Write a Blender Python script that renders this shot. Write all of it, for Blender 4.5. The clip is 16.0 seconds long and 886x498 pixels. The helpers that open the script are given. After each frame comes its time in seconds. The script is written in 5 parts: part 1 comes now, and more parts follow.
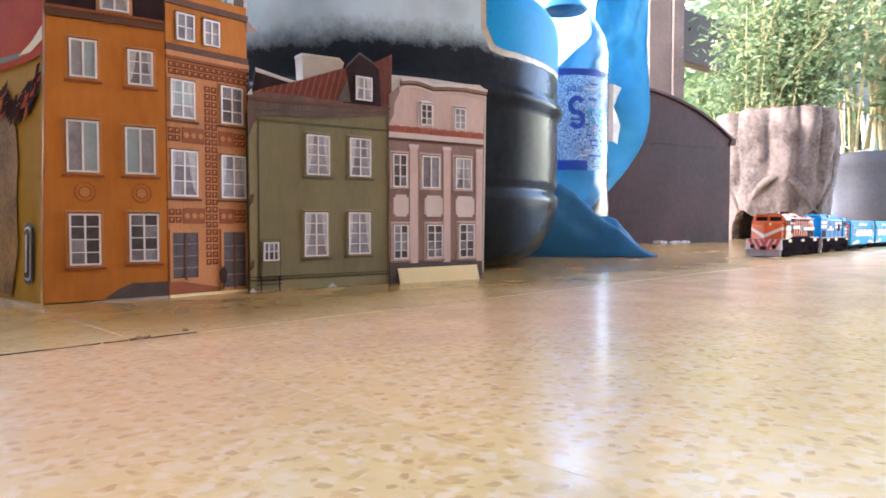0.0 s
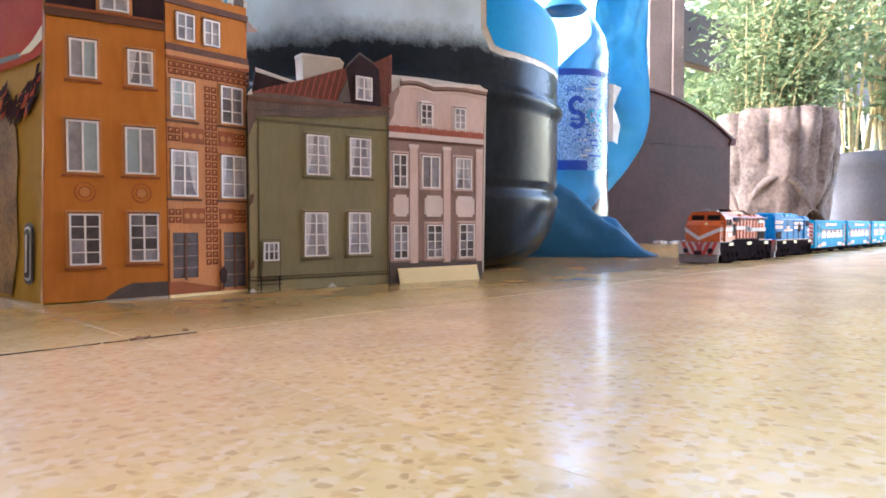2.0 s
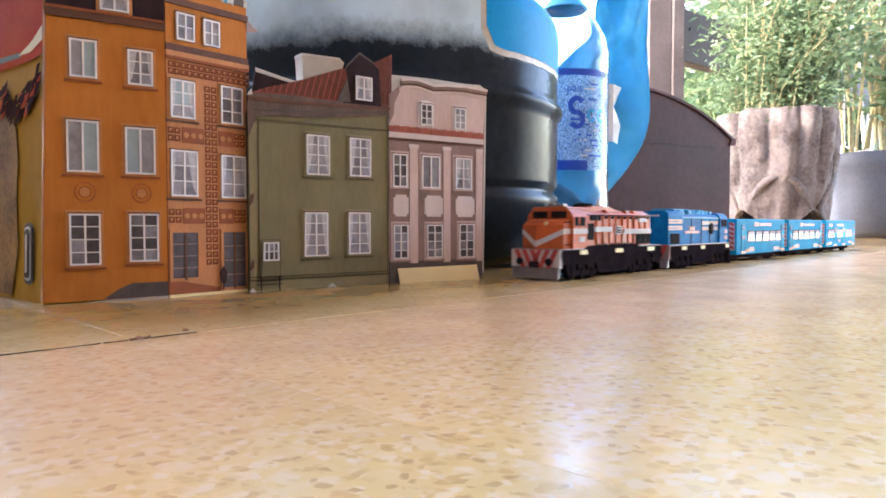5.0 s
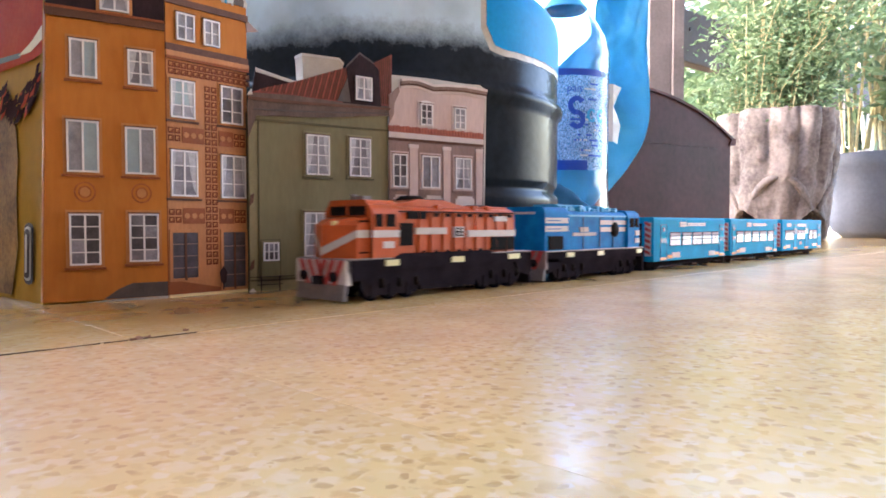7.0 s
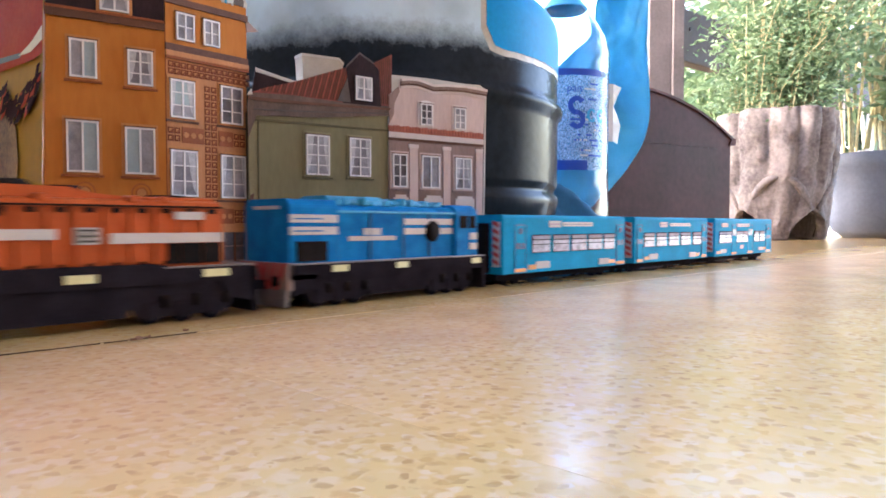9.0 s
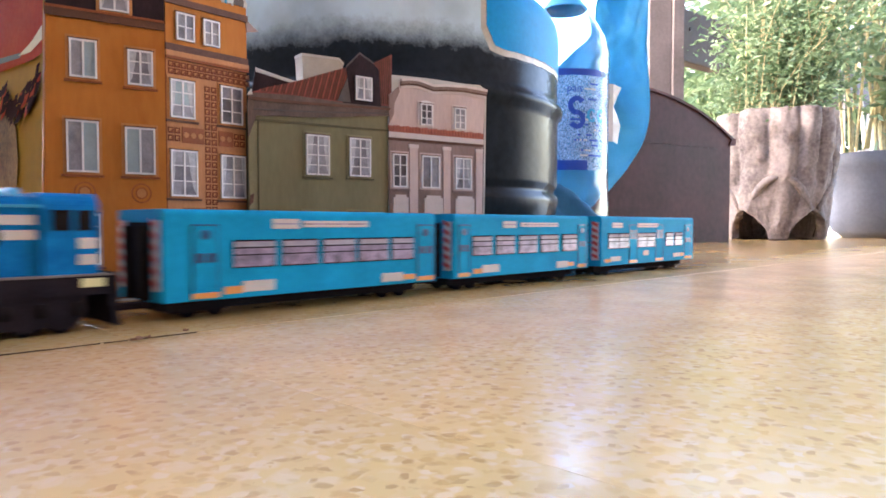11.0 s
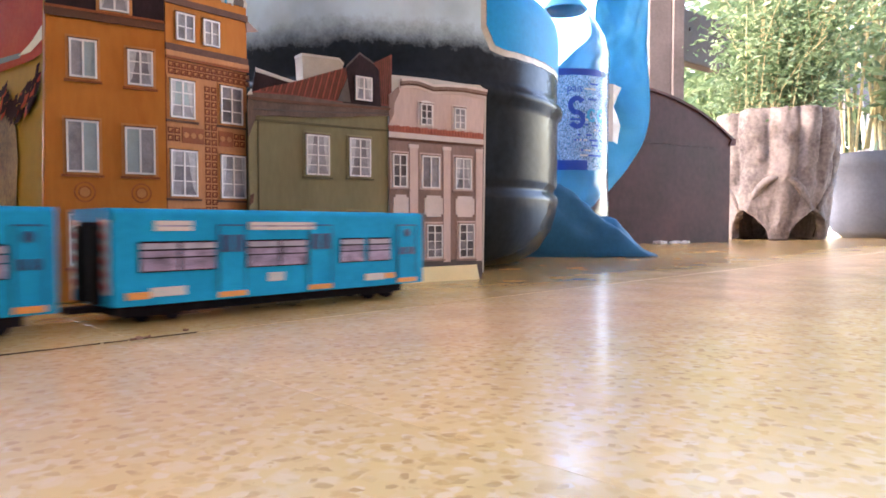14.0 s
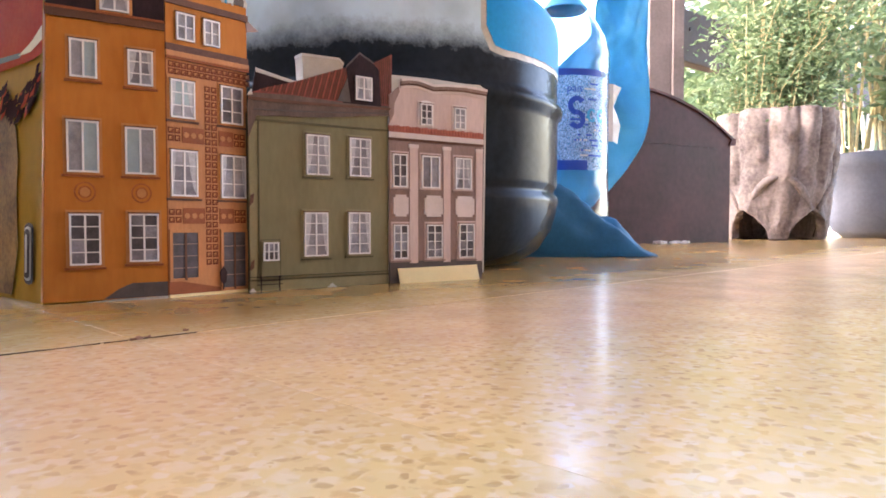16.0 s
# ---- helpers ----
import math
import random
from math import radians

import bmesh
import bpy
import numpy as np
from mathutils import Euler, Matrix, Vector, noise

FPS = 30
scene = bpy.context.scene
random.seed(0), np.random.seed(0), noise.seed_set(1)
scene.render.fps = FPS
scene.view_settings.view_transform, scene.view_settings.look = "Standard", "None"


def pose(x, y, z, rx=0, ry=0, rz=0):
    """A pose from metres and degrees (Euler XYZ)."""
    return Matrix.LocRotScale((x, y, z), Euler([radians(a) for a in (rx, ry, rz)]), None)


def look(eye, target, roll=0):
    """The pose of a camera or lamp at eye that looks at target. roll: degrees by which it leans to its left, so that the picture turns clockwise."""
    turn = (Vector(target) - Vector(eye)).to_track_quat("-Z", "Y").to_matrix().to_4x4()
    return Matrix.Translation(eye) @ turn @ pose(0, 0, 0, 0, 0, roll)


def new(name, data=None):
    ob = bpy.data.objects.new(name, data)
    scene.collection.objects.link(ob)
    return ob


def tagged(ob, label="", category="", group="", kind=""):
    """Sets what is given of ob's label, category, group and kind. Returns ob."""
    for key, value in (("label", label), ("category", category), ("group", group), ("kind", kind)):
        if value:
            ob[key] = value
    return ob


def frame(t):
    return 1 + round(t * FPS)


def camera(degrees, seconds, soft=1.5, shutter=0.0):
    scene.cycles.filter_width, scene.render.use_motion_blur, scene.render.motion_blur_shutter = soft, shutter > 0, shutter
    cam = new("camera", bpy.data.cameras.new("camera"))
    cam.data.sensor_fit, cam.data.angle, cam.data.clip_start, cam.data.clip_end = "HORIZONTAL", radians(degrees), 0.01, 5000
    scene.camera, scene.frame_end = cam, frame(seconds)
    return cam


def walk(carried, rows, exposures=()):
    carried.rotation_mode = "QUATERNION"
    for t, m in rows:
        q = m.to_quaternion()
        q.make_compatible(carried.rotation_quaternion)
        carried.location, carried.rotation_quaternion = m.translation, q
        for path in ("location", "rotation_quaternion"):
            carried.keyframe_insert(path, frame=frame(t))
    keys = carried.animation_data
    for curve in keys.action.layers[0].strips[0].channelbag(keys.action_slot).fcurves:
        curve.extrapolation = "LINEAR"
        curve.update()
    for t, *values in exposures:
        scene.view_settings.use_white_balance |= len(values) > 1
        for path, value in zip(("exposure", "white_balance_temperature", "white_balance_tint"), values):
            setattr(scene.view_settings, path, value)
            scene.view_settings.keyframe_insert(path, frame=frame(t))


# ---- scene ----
cam = camera(66.34, 16.0, soft=1.7, shutter=1.0)
EYE = (0.0, 0.0, 0.0375)
FWD = (0.7254 * 0.99936, 0.6884 * 0.99936, -0.0358)
VIEW = look(EYE, (EYE[0] + FWD[0], EYE[1] + FWD[1], EYE[2] + FWD[2]))
walk(cam, [(0.0, VIEW), (16.0, VIEW)], exposures=[(0.0, 4.50, 6300, 21), (9.0, 4.50, 6300, 21), (12.0, 4.50, 6550, 24), (16.0, 4.50, 6750, 26)])

# ---- light ----
SUN_EL, SUN_TRAVEL = radians(22), (0.85, -0.527)
world = bpy.data.worlds.new("world")
scene.world = world
world.use_nodes = True
wn = world.node_tree.nodes
sky = wn.new("ShaderNodeTexSky")
sky.sky_type, sky.sun_disc = "NISHITA", False
sky.sun_elevation = SUN_EL
sky.sun_rotation = math.atan2(-SUN_TRAVEL[0], -SUN_TRAVEL[1])
sky.dust_density = 1.6
sky.ozone_density = 0.6
world.node_tree.links.new(sky.outputs[0], wn["Background"].inputs[0])
wn["Background"].inputs[1].default_value = 0.15
sun = new("sun", bpy.data.lights.new("sun", "SUN"))
sun.data.energy, sun.data.angle, sun.data.color = 0.5, radians(0.6), (1.0, 0.93, 0.83)
sun.matrix_world = look((0, 0, 3), (SUN_TRAVEL[0] * math.cos(SUN_EL), SUN_TRAVEL[1] * math.cos(SUN_EL), 3 - math.sin(SUN_EL)))


# ---- materials ----
def mat(name, rgb, rough=0.5, metal=0.0, var=0.15, scale=60.0, bump=0.1, bump_scale=400.0, dist=0.0004, coat=0.0, spec=0.5, rnd=0.0, alt=None, stretch=1.0):
    """A plain painted or moulded surface with tone variation at two scales and a fine relief."""
    m = bpy.data.materials.new(name)
    m.use_nodes = True
    n, l = m.node_tree.nodes, m.node_tree.links
    b = n["Principled BSDF"]
    tc = n.new("ShaderNodeTexCoord")
    big, fine = n.new("ShaderNodeTexNoise"), n.new("ShaderNodeTexNoise")
    big.inputs["Scale"].default_value, fine.inputs["Scale"].default_value = scale, scale * 9
    big.inputs["Detail"].default_value = 5
    mp = n.new("ShaderNodeMapping")
    mp.inputs["Scale"].default_value = (1, 1, stretch)
    l.new(tc.outputs["Object"], mp.inputs["Vector"])
    for t in (big, fine):
        l.new(mp.outputs[0], t.inputs["Vector"])
    add = n.new("ShaderNodeMath")
    add.operation = "MULTIPLY_ADD"
    l.new(fine.outputs[0], add.inputs[0])
    add.inputs[1].default_value = 0.5
    l.new(big.outputs[0], add.inputs[2])
    ramp = n.new("ShaderNodeMapRange")
    ramp.inputs[1].default_value, ramp.inputs[2].default_value = 0.5, 1.0
    l.new(add.outputs[0], ramp.inputs[0])
    mix = n.new("ShaderNodeMix")
    mix.data_type = "RGBA"
    lo = [max(0.0, c * (1 - var)) for c in rgb]
    hi = [min(1.0, c * (1 + var)) for c in (alt or rgb)]
    mix.inputs[6].default_value, mix.inputs[7].default_value = (*lo, 1), (*hi, 1)
    l.new(ramp.outputs[0], mix.inputs[0])
    out = mix.outputs[2]
    if rnd:
        info, hsv, mr = n.new("ShaderNodeObjectInfo"), n.new("ShaderNodeHueSaturation"), n.new("ShaderNodeMapRange")
        mr.inputs[3].default_value, mr.inputs[4].default_value = 1 - rnd, 1 + rnd
        l.new(info.outputs["Random"], mr.inputs[0])
        l.new(mr.outputs[0], hsv.inputs["Value"])
        l.new(out, hsv.inputs["Color"])
        out = hsv.outputs[0]
    l.new(out, b.inputs["Base Color"])
    rr = n.new("ShaderNodeMapRange")
    rr.inputs[3].default_value, rr.inputs[4].default_value = max(0.02, rough - 0.08), min(1.0, rough + 0.08)
    l.new(big.outputs[0], rr.inputs[0])
    l.new(rr.outputs[0], b.inputs["Roughness"])
    b.inputs["Metallic"].default_value = metal
    b.inputs["Coat Weight"].default_value = coat
    b.inputs["Specular IOR Level"].default_value = spec
    if bump:
        bt, bp = n.new("ShaderNodeTexNoise"), n.new("ShaderNodeBump")
        bt.inputs["Scale"].default_value = bump_scale
        bt.inputs["Detail"].default_value = 4
        l.new(tc.outputs["Object"], bt.inputs["Vector"])
        l.new(bt.outputs[0], bp.inputs["Height"])
        bp.inputs["Strength"].default_value, bp.inputs["Distance"].default_value = bump, dist
        l.new(bp.outputs[0], b.inputs["Normal"])
    return m


def terrazzo():
    """Polished ochre cement tile with cream, tan and brown stone chips."""
    m = bpy.data.materials.new("terrazzo")
    m.use_nodes = True
    n, l = m.node_tree.nodes, m.node_tree.links
    b = n["Principled BSDF"]
    geo = n.new("ShaderNodeNewGeometry")
    warp = n.new("ShaderNodeTexNoise")
    warp.inputs["Scale"].default_value = 260
    l.new(geo.outputs["Position"], warp.inputs["Vector"])
    wadd = n.new("ShaderNodeVectorMath")
    wadd.operation = "MULTIPLY_ADD"
    l.new(warp.outputs["Color"], wadd.inputs[0])
    wadd.inputs[1].default_value = (0.003, 0.003, 0.003)
    l.new(geo.outputs["Position"], wadd.inputs[2])
    col = None

    def blend(fac, a, rgb):
        x = n.new("ShaderNodeMix")
        x.data_type = "RGBA"
        l.new(fac, x.inputs[0])
        if a is None:
            x.inputs[6].default_value = (0.87, 0.63, 0.27, 1)
        else:
            l.new(a, x.inputs[6])
        x.inputs[7].default_value = (*rgb, 1)
        return x.outputs[2]

    for scale, lo, hi, rgb in ((240, 0.30, 0.80, (0.90, 0.70, 0.38)), (400, 0.55, 0.85, (0.77, 0.51, 0.20)), (420, 0.70, 0.95, (0.91, 0.73, 0.44)), (470, 0.80, 0.95, (0.66, 0.42, 0.17))):
        v = n.new("ShaderNodeTexVoronoi")
        v.inputs["Scale"].default_value = scale
        v.inputs["Randomness"].default_value = 1.0
        l.new(wadd.outputs[0], v.inputs["Vector"])
        sep = n.new("ShaderNodeSeparateColor")
        l.new(v.outputs["Color"], sep.inputs[0])
        r = n.new("ShaderNodeMapRange")
        r.inputs[1].default_value, r.inputs[2].default_value = lo, hi
        l.new(sep.outputs[0], r.inputs[0])
        edge = n.new("ShaderNodeMapRange")
        edge.inputs[1].default_value, edge.inputs[2].default_value = 0.72, 0.40
        l.new(v.outputs["Distance"], edge.inputs[0])
        mul = n.new("ShaderNodeMath")
        mul.operation = "MULTIPLY"
        l.new(r.outputs[0], mul.inputs[0])
        l.new(edge.outputs[0], mul.inputs[1])
        col = blend(mul.outputs[0], col, rgb)
    # broad pinkish wear
    big = n.new("ShaderNodeTexNoise")
    big.inputs["Scale"].default_value = 9
    big.inputs["Detail"].default_value = 3
    l.new(geo.outputs["Position"], big.inputs["Vector"])
    br = n.new("ShaderNodeMapRange")
    br.inputs[1].default_value, br.inputs[2].default_value, br.inputs[4].default_value = 0.45, 0.7, 0.22
    l.new(big.outputs[0], br.inputs[0])
    # pink strip along the joint, and shade by the houses painted into the colour
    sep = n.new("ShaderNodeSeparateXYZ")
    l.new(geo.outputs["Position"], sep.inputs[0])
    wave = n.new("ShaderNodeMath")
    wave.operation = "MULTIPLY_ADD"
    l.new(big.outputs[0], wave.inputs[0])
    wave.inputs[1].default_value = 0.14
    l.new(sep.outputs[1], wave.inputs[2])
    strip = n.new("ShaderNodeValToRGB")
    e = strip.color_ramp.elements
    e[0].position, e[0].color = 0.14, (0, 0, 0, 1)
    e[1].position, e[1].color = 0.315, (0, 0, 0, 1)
    for p, v in ((0.22, 0.5), (0.27, 0.45)):
        x = e.new(p)
        x.color = (v, v, v, 1)
    l.new(wave.outputs[0], strip.inputs[0])
    both = n.new("ShaderNodeMath")
    both.operation = "MAXIMUM"
    l.new(br.outputs[0], both.inputs[0])
    l.new(strip.outputs[0], both.inputs[1])
    # browner from the strip onwards: imitates shade and dark reflections before the houses
    dark_tone = n.new("ShaderNodeMapRange")
    dark_tone.inputs[1].default_value, dark_tone.inputs[2].default_value, dark_tone.inputs[4].default_value = 0.265, 0.345, 0.92
    l.new(wave.outputs[0], dark_tone.inputs[0])
    col = blend(dark_tone.outputs[0], col, (0.36, 0.205, 0.05))
    col = blend(both.outputs[0], col, (0.84, 0.47, 0.30))
    info, hsv, mr = n.new("ShaderNodeObjectInfo"), n.new("ShaderNodeHueSaturation"), n.new("ShaderNodeMapRange")
    mr.inputs[3].default_value, mr.inputs[4].default_value = 0.95, 1.05
    l.new(info.outputs["Random"], mr.inputs[0])
    l.new(mr.outputs[0], hsv.inputs["Value"])
    l.new(col, hsv.inputs["Color"])
    l.new(hsv.outputs[0], b.inputs["Base Color"])
    sm = n.new("ShaderNodeTexNoise")
    sm.inputs["Scale"].default_value = 30
    sm.inputs["Detail"].default_value = 6
    l.new(geo.outputs["Position"], sm.inputs["Vector"])
    rr = n.new("ShaderNodeMapRange")
    rr.inputs[1].default_value, rr.inputs[2].default_value = 0.3, 0.7
    rr.inputs[3].default_value, rr.inputs[4].default_value = 0.16, 0.27
    l.new(sm.outputs[0], rr.inputs[0])
    l.new(rr.outputs[0], b.inputs["Roughness"])
    bp = n.new("ShaderNodeBump")
    bp.inputs["Strength"].default_value, bp.inputs["Distance"].default_value = 0.10, 0.0004
    l.new(sm.outputs[0], bp.inputs["Height"])
    l.new(bp.outputs[0], b.inputs["Normal"])
    return m


def leaf_mat(name, rgb, rgb2):
    m = bpy.data.materials.new(name)
    m.use_nodes = True
    n, l = m.node_tree.nodes, m.node_tree.links
    b = n["Principled BSDF"]
    geo, mix = n.new("ShaderNodeNewGeometry"), n.new("ShaderNodeMix")
    mix.data_type = "RGBA"
    mix.inputs[6].default_value, mix.inputs[7].default_value = (*rgb, 1), (*rgb2, 1)
    l.new(geo.outputs["Random Per Island"], mix.inputs[0])
    l.new(mix.outputs[2], b.inputs["Base Color"])
    b.inputs["Roughness"].default_value = 0.45
    tr, ms = n.new("ShaderNodeBsdfTranslucent"), n.new("ShaderNodeMixShader")
    l.new(mix.outputs[2], tr.inputs[0])
    ms.inputs[0].default_value = 0.45
    l.new(b.outputs[0], ms.inputs[1])
    l.new(tr.outputs[0], ms.inputs[2])
    l.new(ms.outputs[0], n["Material Output"].inputs[0])
    return m


def glass_mat(name, rgb, rough=0.04, ior=1.45):
    m = bpy.data.materials.new(name)
    m.use_nodes = True
    b = m.node_tree.nodes["Principled BSDF"]
    b.inputs["Base Color"].default_value = (*rgb, 1)
    b.inputs["Transmission Weight"].default_value = 1.0
    b.inputs["Roughness"].default_value, b.inputs["IOR"].default_value = rough, ior
    return m


def cloth_mat():
    m = mat("blue_fabric", (0.05, 0.40, 0.62), 0.55, var=0.12, scale=25, bump=0.3, bump_scale=900, alt=(0.07, 0.44, 0.68))
    n, l = m.node_tree.nodes, m.node_tree.links
    tr, ms = n.new("ShaderNodeBsdfTranslucent"), n.new("ShaderNodeMixShader")
    tr.inputs[0].default_value = (0.16, 0.46, 0.62, 1)
    ms.inputs[0].default_value = 0.6
    l.new(n["Principled BSDF"].outputs[0], ms.inputs[1])
    l.new(tr.outputs[0], ms.inputs[2])
    l.new(ms.outputs[0], n["Material Output"].inputs[0])
    return m


def dusty_plastic():
    """Black glossy plastic whose upper side carries pale dust with a ragged lower limit."""
    m = mat("dusty_black_plastic", (0.014, 0.018, 0.024), 0.22, spec=0.05, var=0.4, scale=20, bump=0.25, bump_scale=60, dist=0.0015)
    n, l = m.node_tree.nodes, m.node_tree.links
    b = n["Principled BSDF"]
    tc, sep, nz = n.new("ShaderNodeTexCoord"), n.new("ShaderNodeSeparateXYZ"), n.new("ShaderNodeTexNoise")
    l.new(tc.outputs["Object"], sep.inputs[0])
    l.new(tc.outputs["Object"], nz.inputs["Vector"])
    nz.inputs["Scale"].default_value, nz.inputs["Detail"].default_value, nz.inputs["Roughness"].default_value = 38, 12, 0.80
    ma = n.new("ShaderNodeMath")
    ma.operation = "MULTIPLY_ADD"
    l.new(nz.outputs[0], ma.inputs[0])
    ma.inputs[1].default_value = 0.035
    l.new(sep.outputs[2], ma.inputs[2])
    r = n.new("ShaderNodeMapRange")
    r.inputs[1].default_value, r.inputs[2].default_value, r.inputs[3].default_value = 0.185, 0.206, 0.014
    l.new(ma.outputs[0], r.inputs[0])
    blot = n.new("ShaderNodeTexNoise")
    blot.inputs["Scale"].default_value, blot.inputs["Detail"].default_value = 14, 5
    l.new(tc.outputs["Object"], blot.inputs["Vector"])
    bl = n.new("ShaderNodeMapRange")
    bl.inputs[1].default_value, bl.inputs[2].default_value, bl.inputs[3].default_value = 0.35, 0.65, 0.6
    l.new(blot.outputs[0], bl.inputs[0])
    mu = n.new("ShaderNodeMath")
    mu.operation = "MULTIPLY"
    l.new(r.outputs[0], mu.inputs[0])
    l.new(bl.outputs[0], mu.inputs[1])
    dark_tone = b.inputs["Base Color"].links[0].from_socket
    mix = n.new("ShaderNodeMix")
    mix.data_type = "RGBA"
    l.new(mu.outputs[0], mix.inputs[0])
    l.new(dark_tone, mix.inputs[6])
    mix.inputs[7].default_value = (0.60, 0.77, 0.84, 1)
    l.new(mix.outputs[2], b.inputs["Base Color"])
    return m


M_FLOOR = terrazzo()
M_GROUT = mat("cement_joint", (0.07, 0.04, 0.02), 0.9, spec=0.03)
M_EARTH = mat("sunlit_earth", (0.42, 0.36, 0.28), 0.9, scale=2, var=0.3, bump=0.5, bump_scale=30, dist=0.01)
M_WALL = mat("brown_wall_paint", (0.16, 0.125, 0.10), 0.85, scale=3, var=0.1, bump=0.3, bump_scale=60, dist=0.002)
M_ORANGE_P = mat("orange_printed_paper", (0.46, 0.152, 0.030), 0.5, spec=0.08, var=0.11, stretch=0.3, scale=30, bump=0.06, alt=(0.49, 0.185, 0.038))
M_ORANGE_D = mat("dark_orange_print", (0.269, 0.080, 0.029), 0.5, spec=0.22, var=0.15, scale=90)
M_ORANGE_L = mat("light_orange_print", (0.47, 0.195, 0.075), 0.5, spec=0.22, var=0.20, stretch=0.3, scale=60)
M_CASE_O = mat("pale_orange_print", (0.474, 0.205, 0.070), 0.5, spec=0.2, var=0.12, scale=60)
M_ROS = mat("faded_rust_print", (0.333, 0.106, 0.032), 0.5, spec=0.15, var=0.3, scale=150)
M_FEATH = mat("dark_feather_print", (0.032, 0.009, 0.006), 0.8, spec=0.02, var=0.3, scale=120)
M_SQ = mat("rust_print", (0.173, 0.042, 0.016), 0.5, spec=0.15, var=0.15, scale=90)
M_BROWN_P = mat("brown_print", (0.122, 0.054, 0.035), 0.55, spec=0.22, var=0.25, scale=120)
M_ROOF_D = mat("dark_roof_print", (0.032, 0.019, 0.022), 0.5, spec=0.06, var=0.30, stretch=0.3, scale=120)
M_YELLOW_C = mat("yellow_carton", (0.44, 0.24, 0.025), 0.7, spec=0.04, var=0.1, scale=25)
M_RED_C = mat("red_carton", (0.52, 0.045, 0.010), 0.7, spec=0.04, var=0.2, scale=40, alt=(0.400, 0.064, 0.016))
M_BEIGE_C = mat("beige_print", (0.21, 0.125, 0.055), 0.7, spec=0.04, var=0.45, scale=45, alt=(0.30, 0.17, 0.06))
M_GREEN_P = mat("olive_printed_paper", (0.182, 0.157, 0.080), 0.5, spec=0.22, var=0.17, stretch=0.3, scale=40, bump=0.06)
M_GREEN_D = mat("dark_olive_print", (0.096, 0.080, 0.038), 0.55, spec=0.22, var=0.15, scale=90)
M_GREEN_L = mat("pale_olive_print", (0.237, 0.205, 0.109), 0.55, spec=0.22, var=0.12, scale=90)
M_EAVE = mat("eave_print", (0.122, 0.080, 0.064), 0.55, spec=0.22, var=0.35, stretch=0.3, scale=150)
M_TILE_R = mat("red_roof_tile_print", (0.218, 0.054, 0.045), 0.55, spec=0.22, var=0.35, scale=200, bump=0.3, bump_scale=700)
M_PINK = mat("pink_printed_paper", (0.56, 0.425, 0.385), 0.5, spec=0.22, var=0.14, stretch=0.3, scale=50, bump=0.06)
M_PINK_D = mat("mauve_print", (0.256, 0.170, 0.147), 0.5, spec=0.22, var=0.20, stretch=0.3, scale=90)
M_PINK_L = mat("pale_pink_print", (0.60, 0.50, 0.46), 0.5, var=0.08, scale=80)
M_CORAL = mat("coral_print", (0.352, 0.083, 0.045), 0.5, var=0.25, scale=220)
M_CREAM = mat("cream_card", (0.72, 0.58, 0.28), 0.6, var=0.05, scale=60)
M_WHITE_P = mat("white_paper_edge", (0.480, 0.448, 0.397), 0.6, var=0.06)
M_FRAME = mat("white_window_print", (0.72, 0.69, 0.68), 0.5, var=0.06, scale=150)
M_PANE_D = mat("dark_pane_print", (0.065, 0.054, 0.061), 0.4, var=0.5, scale=170)
M_PANE_L = mat("curtained_pane_print", (0.266, 0.252, 0.274), 0.4, var=0.3, scale=170)
M_PANE_W = mat("pale_pane_print", (0.302, 0.374, 0.396), 0.4, var=0.12, scale=120)
M_PANE_M = mat("dim_pane_print", (0.17, 0.155, 0.175), 0.4, var=0.4, scale=170)
M_PANE_N = mat("grey_pane_print", (0.25, 0.245, 0.28), 0.4, var=0.4, scale=140)
M_CURT = mat("curtain_print", (0.44, 0.43, 0.45), 0.5, var=0.25, scale=200)
PRINT_RND = random.Random(17)
M_CHIM = mat("cream_chimney_print", (0.384, 0.339, 0.282), 0.55, var=0.1, scale=90)
M_GREY_P = mat("grey_step_print", (0.096, 0.077, 0.070), 0.6, spec=0.22, var=0.2, scale=90)
M_JUG = dusty_plastic()
M_LABEL_B = mat("blue_sticker", (0.0, 0.25, 0.54), 0.5, spec=0.08, var=0.12, scale=30)
M_LABEL_E = mat("cream_sticker_edge", (0.50, 0.45, 0.36), 0.5, var=0.2, scale=90)
M_PET = glass_mat("clear_plastic", (0.72, 0.85, 0.93), 0.05, 1.28)
M_LBL = mat("pale_blue_label", (0.34, 0.52, 0.78), 0.35, var=0.2, scale=60)
lbl_n, lbl_l = M_LBL.node_tree.nodes, M_LBL.node_tree.links
wear = lbl_n.new("ShaderNodeTexNoise")
wear.inputs["Scale"].default_value, wear.inputs["Detail"].default_value = 55, 8
wear_r = lbl_n.new("ShaderNodeMapRange")
wear_r.inputs[1].default_value, wear_r.inputs[2].default_value, wear_r.inputs[3].default_value, wear_r.inputs[4].default_value = 0.40, 0.62, 0.30, 0.85
lbl_l.new(wear.outputs[0], wear_r.inputs[0])
lbl_l.new(wear_r.outputs[0], lbl_n["Principled BSDF"].inputs["Alpha"])
M_LBL_D = mat("dark_blue_ink", (0.01, 0.06, 0.33), 0.35, var=0.1)
M_CAP = mat("blue_cap", (0.05, 0.42, 0.80), 0.35)
M_CLOTH = cloth_mat()
# same fabric as M_CLOTH; the floor heap's shade is put into this darker colour
M_CLOTH_SHADE = mat("shaded_blue_fabric", (0.015, 0.125, 0.25), 0.6, spec=0.25, var=0.15, scale=30, bump=0.3, bump_scale=900)
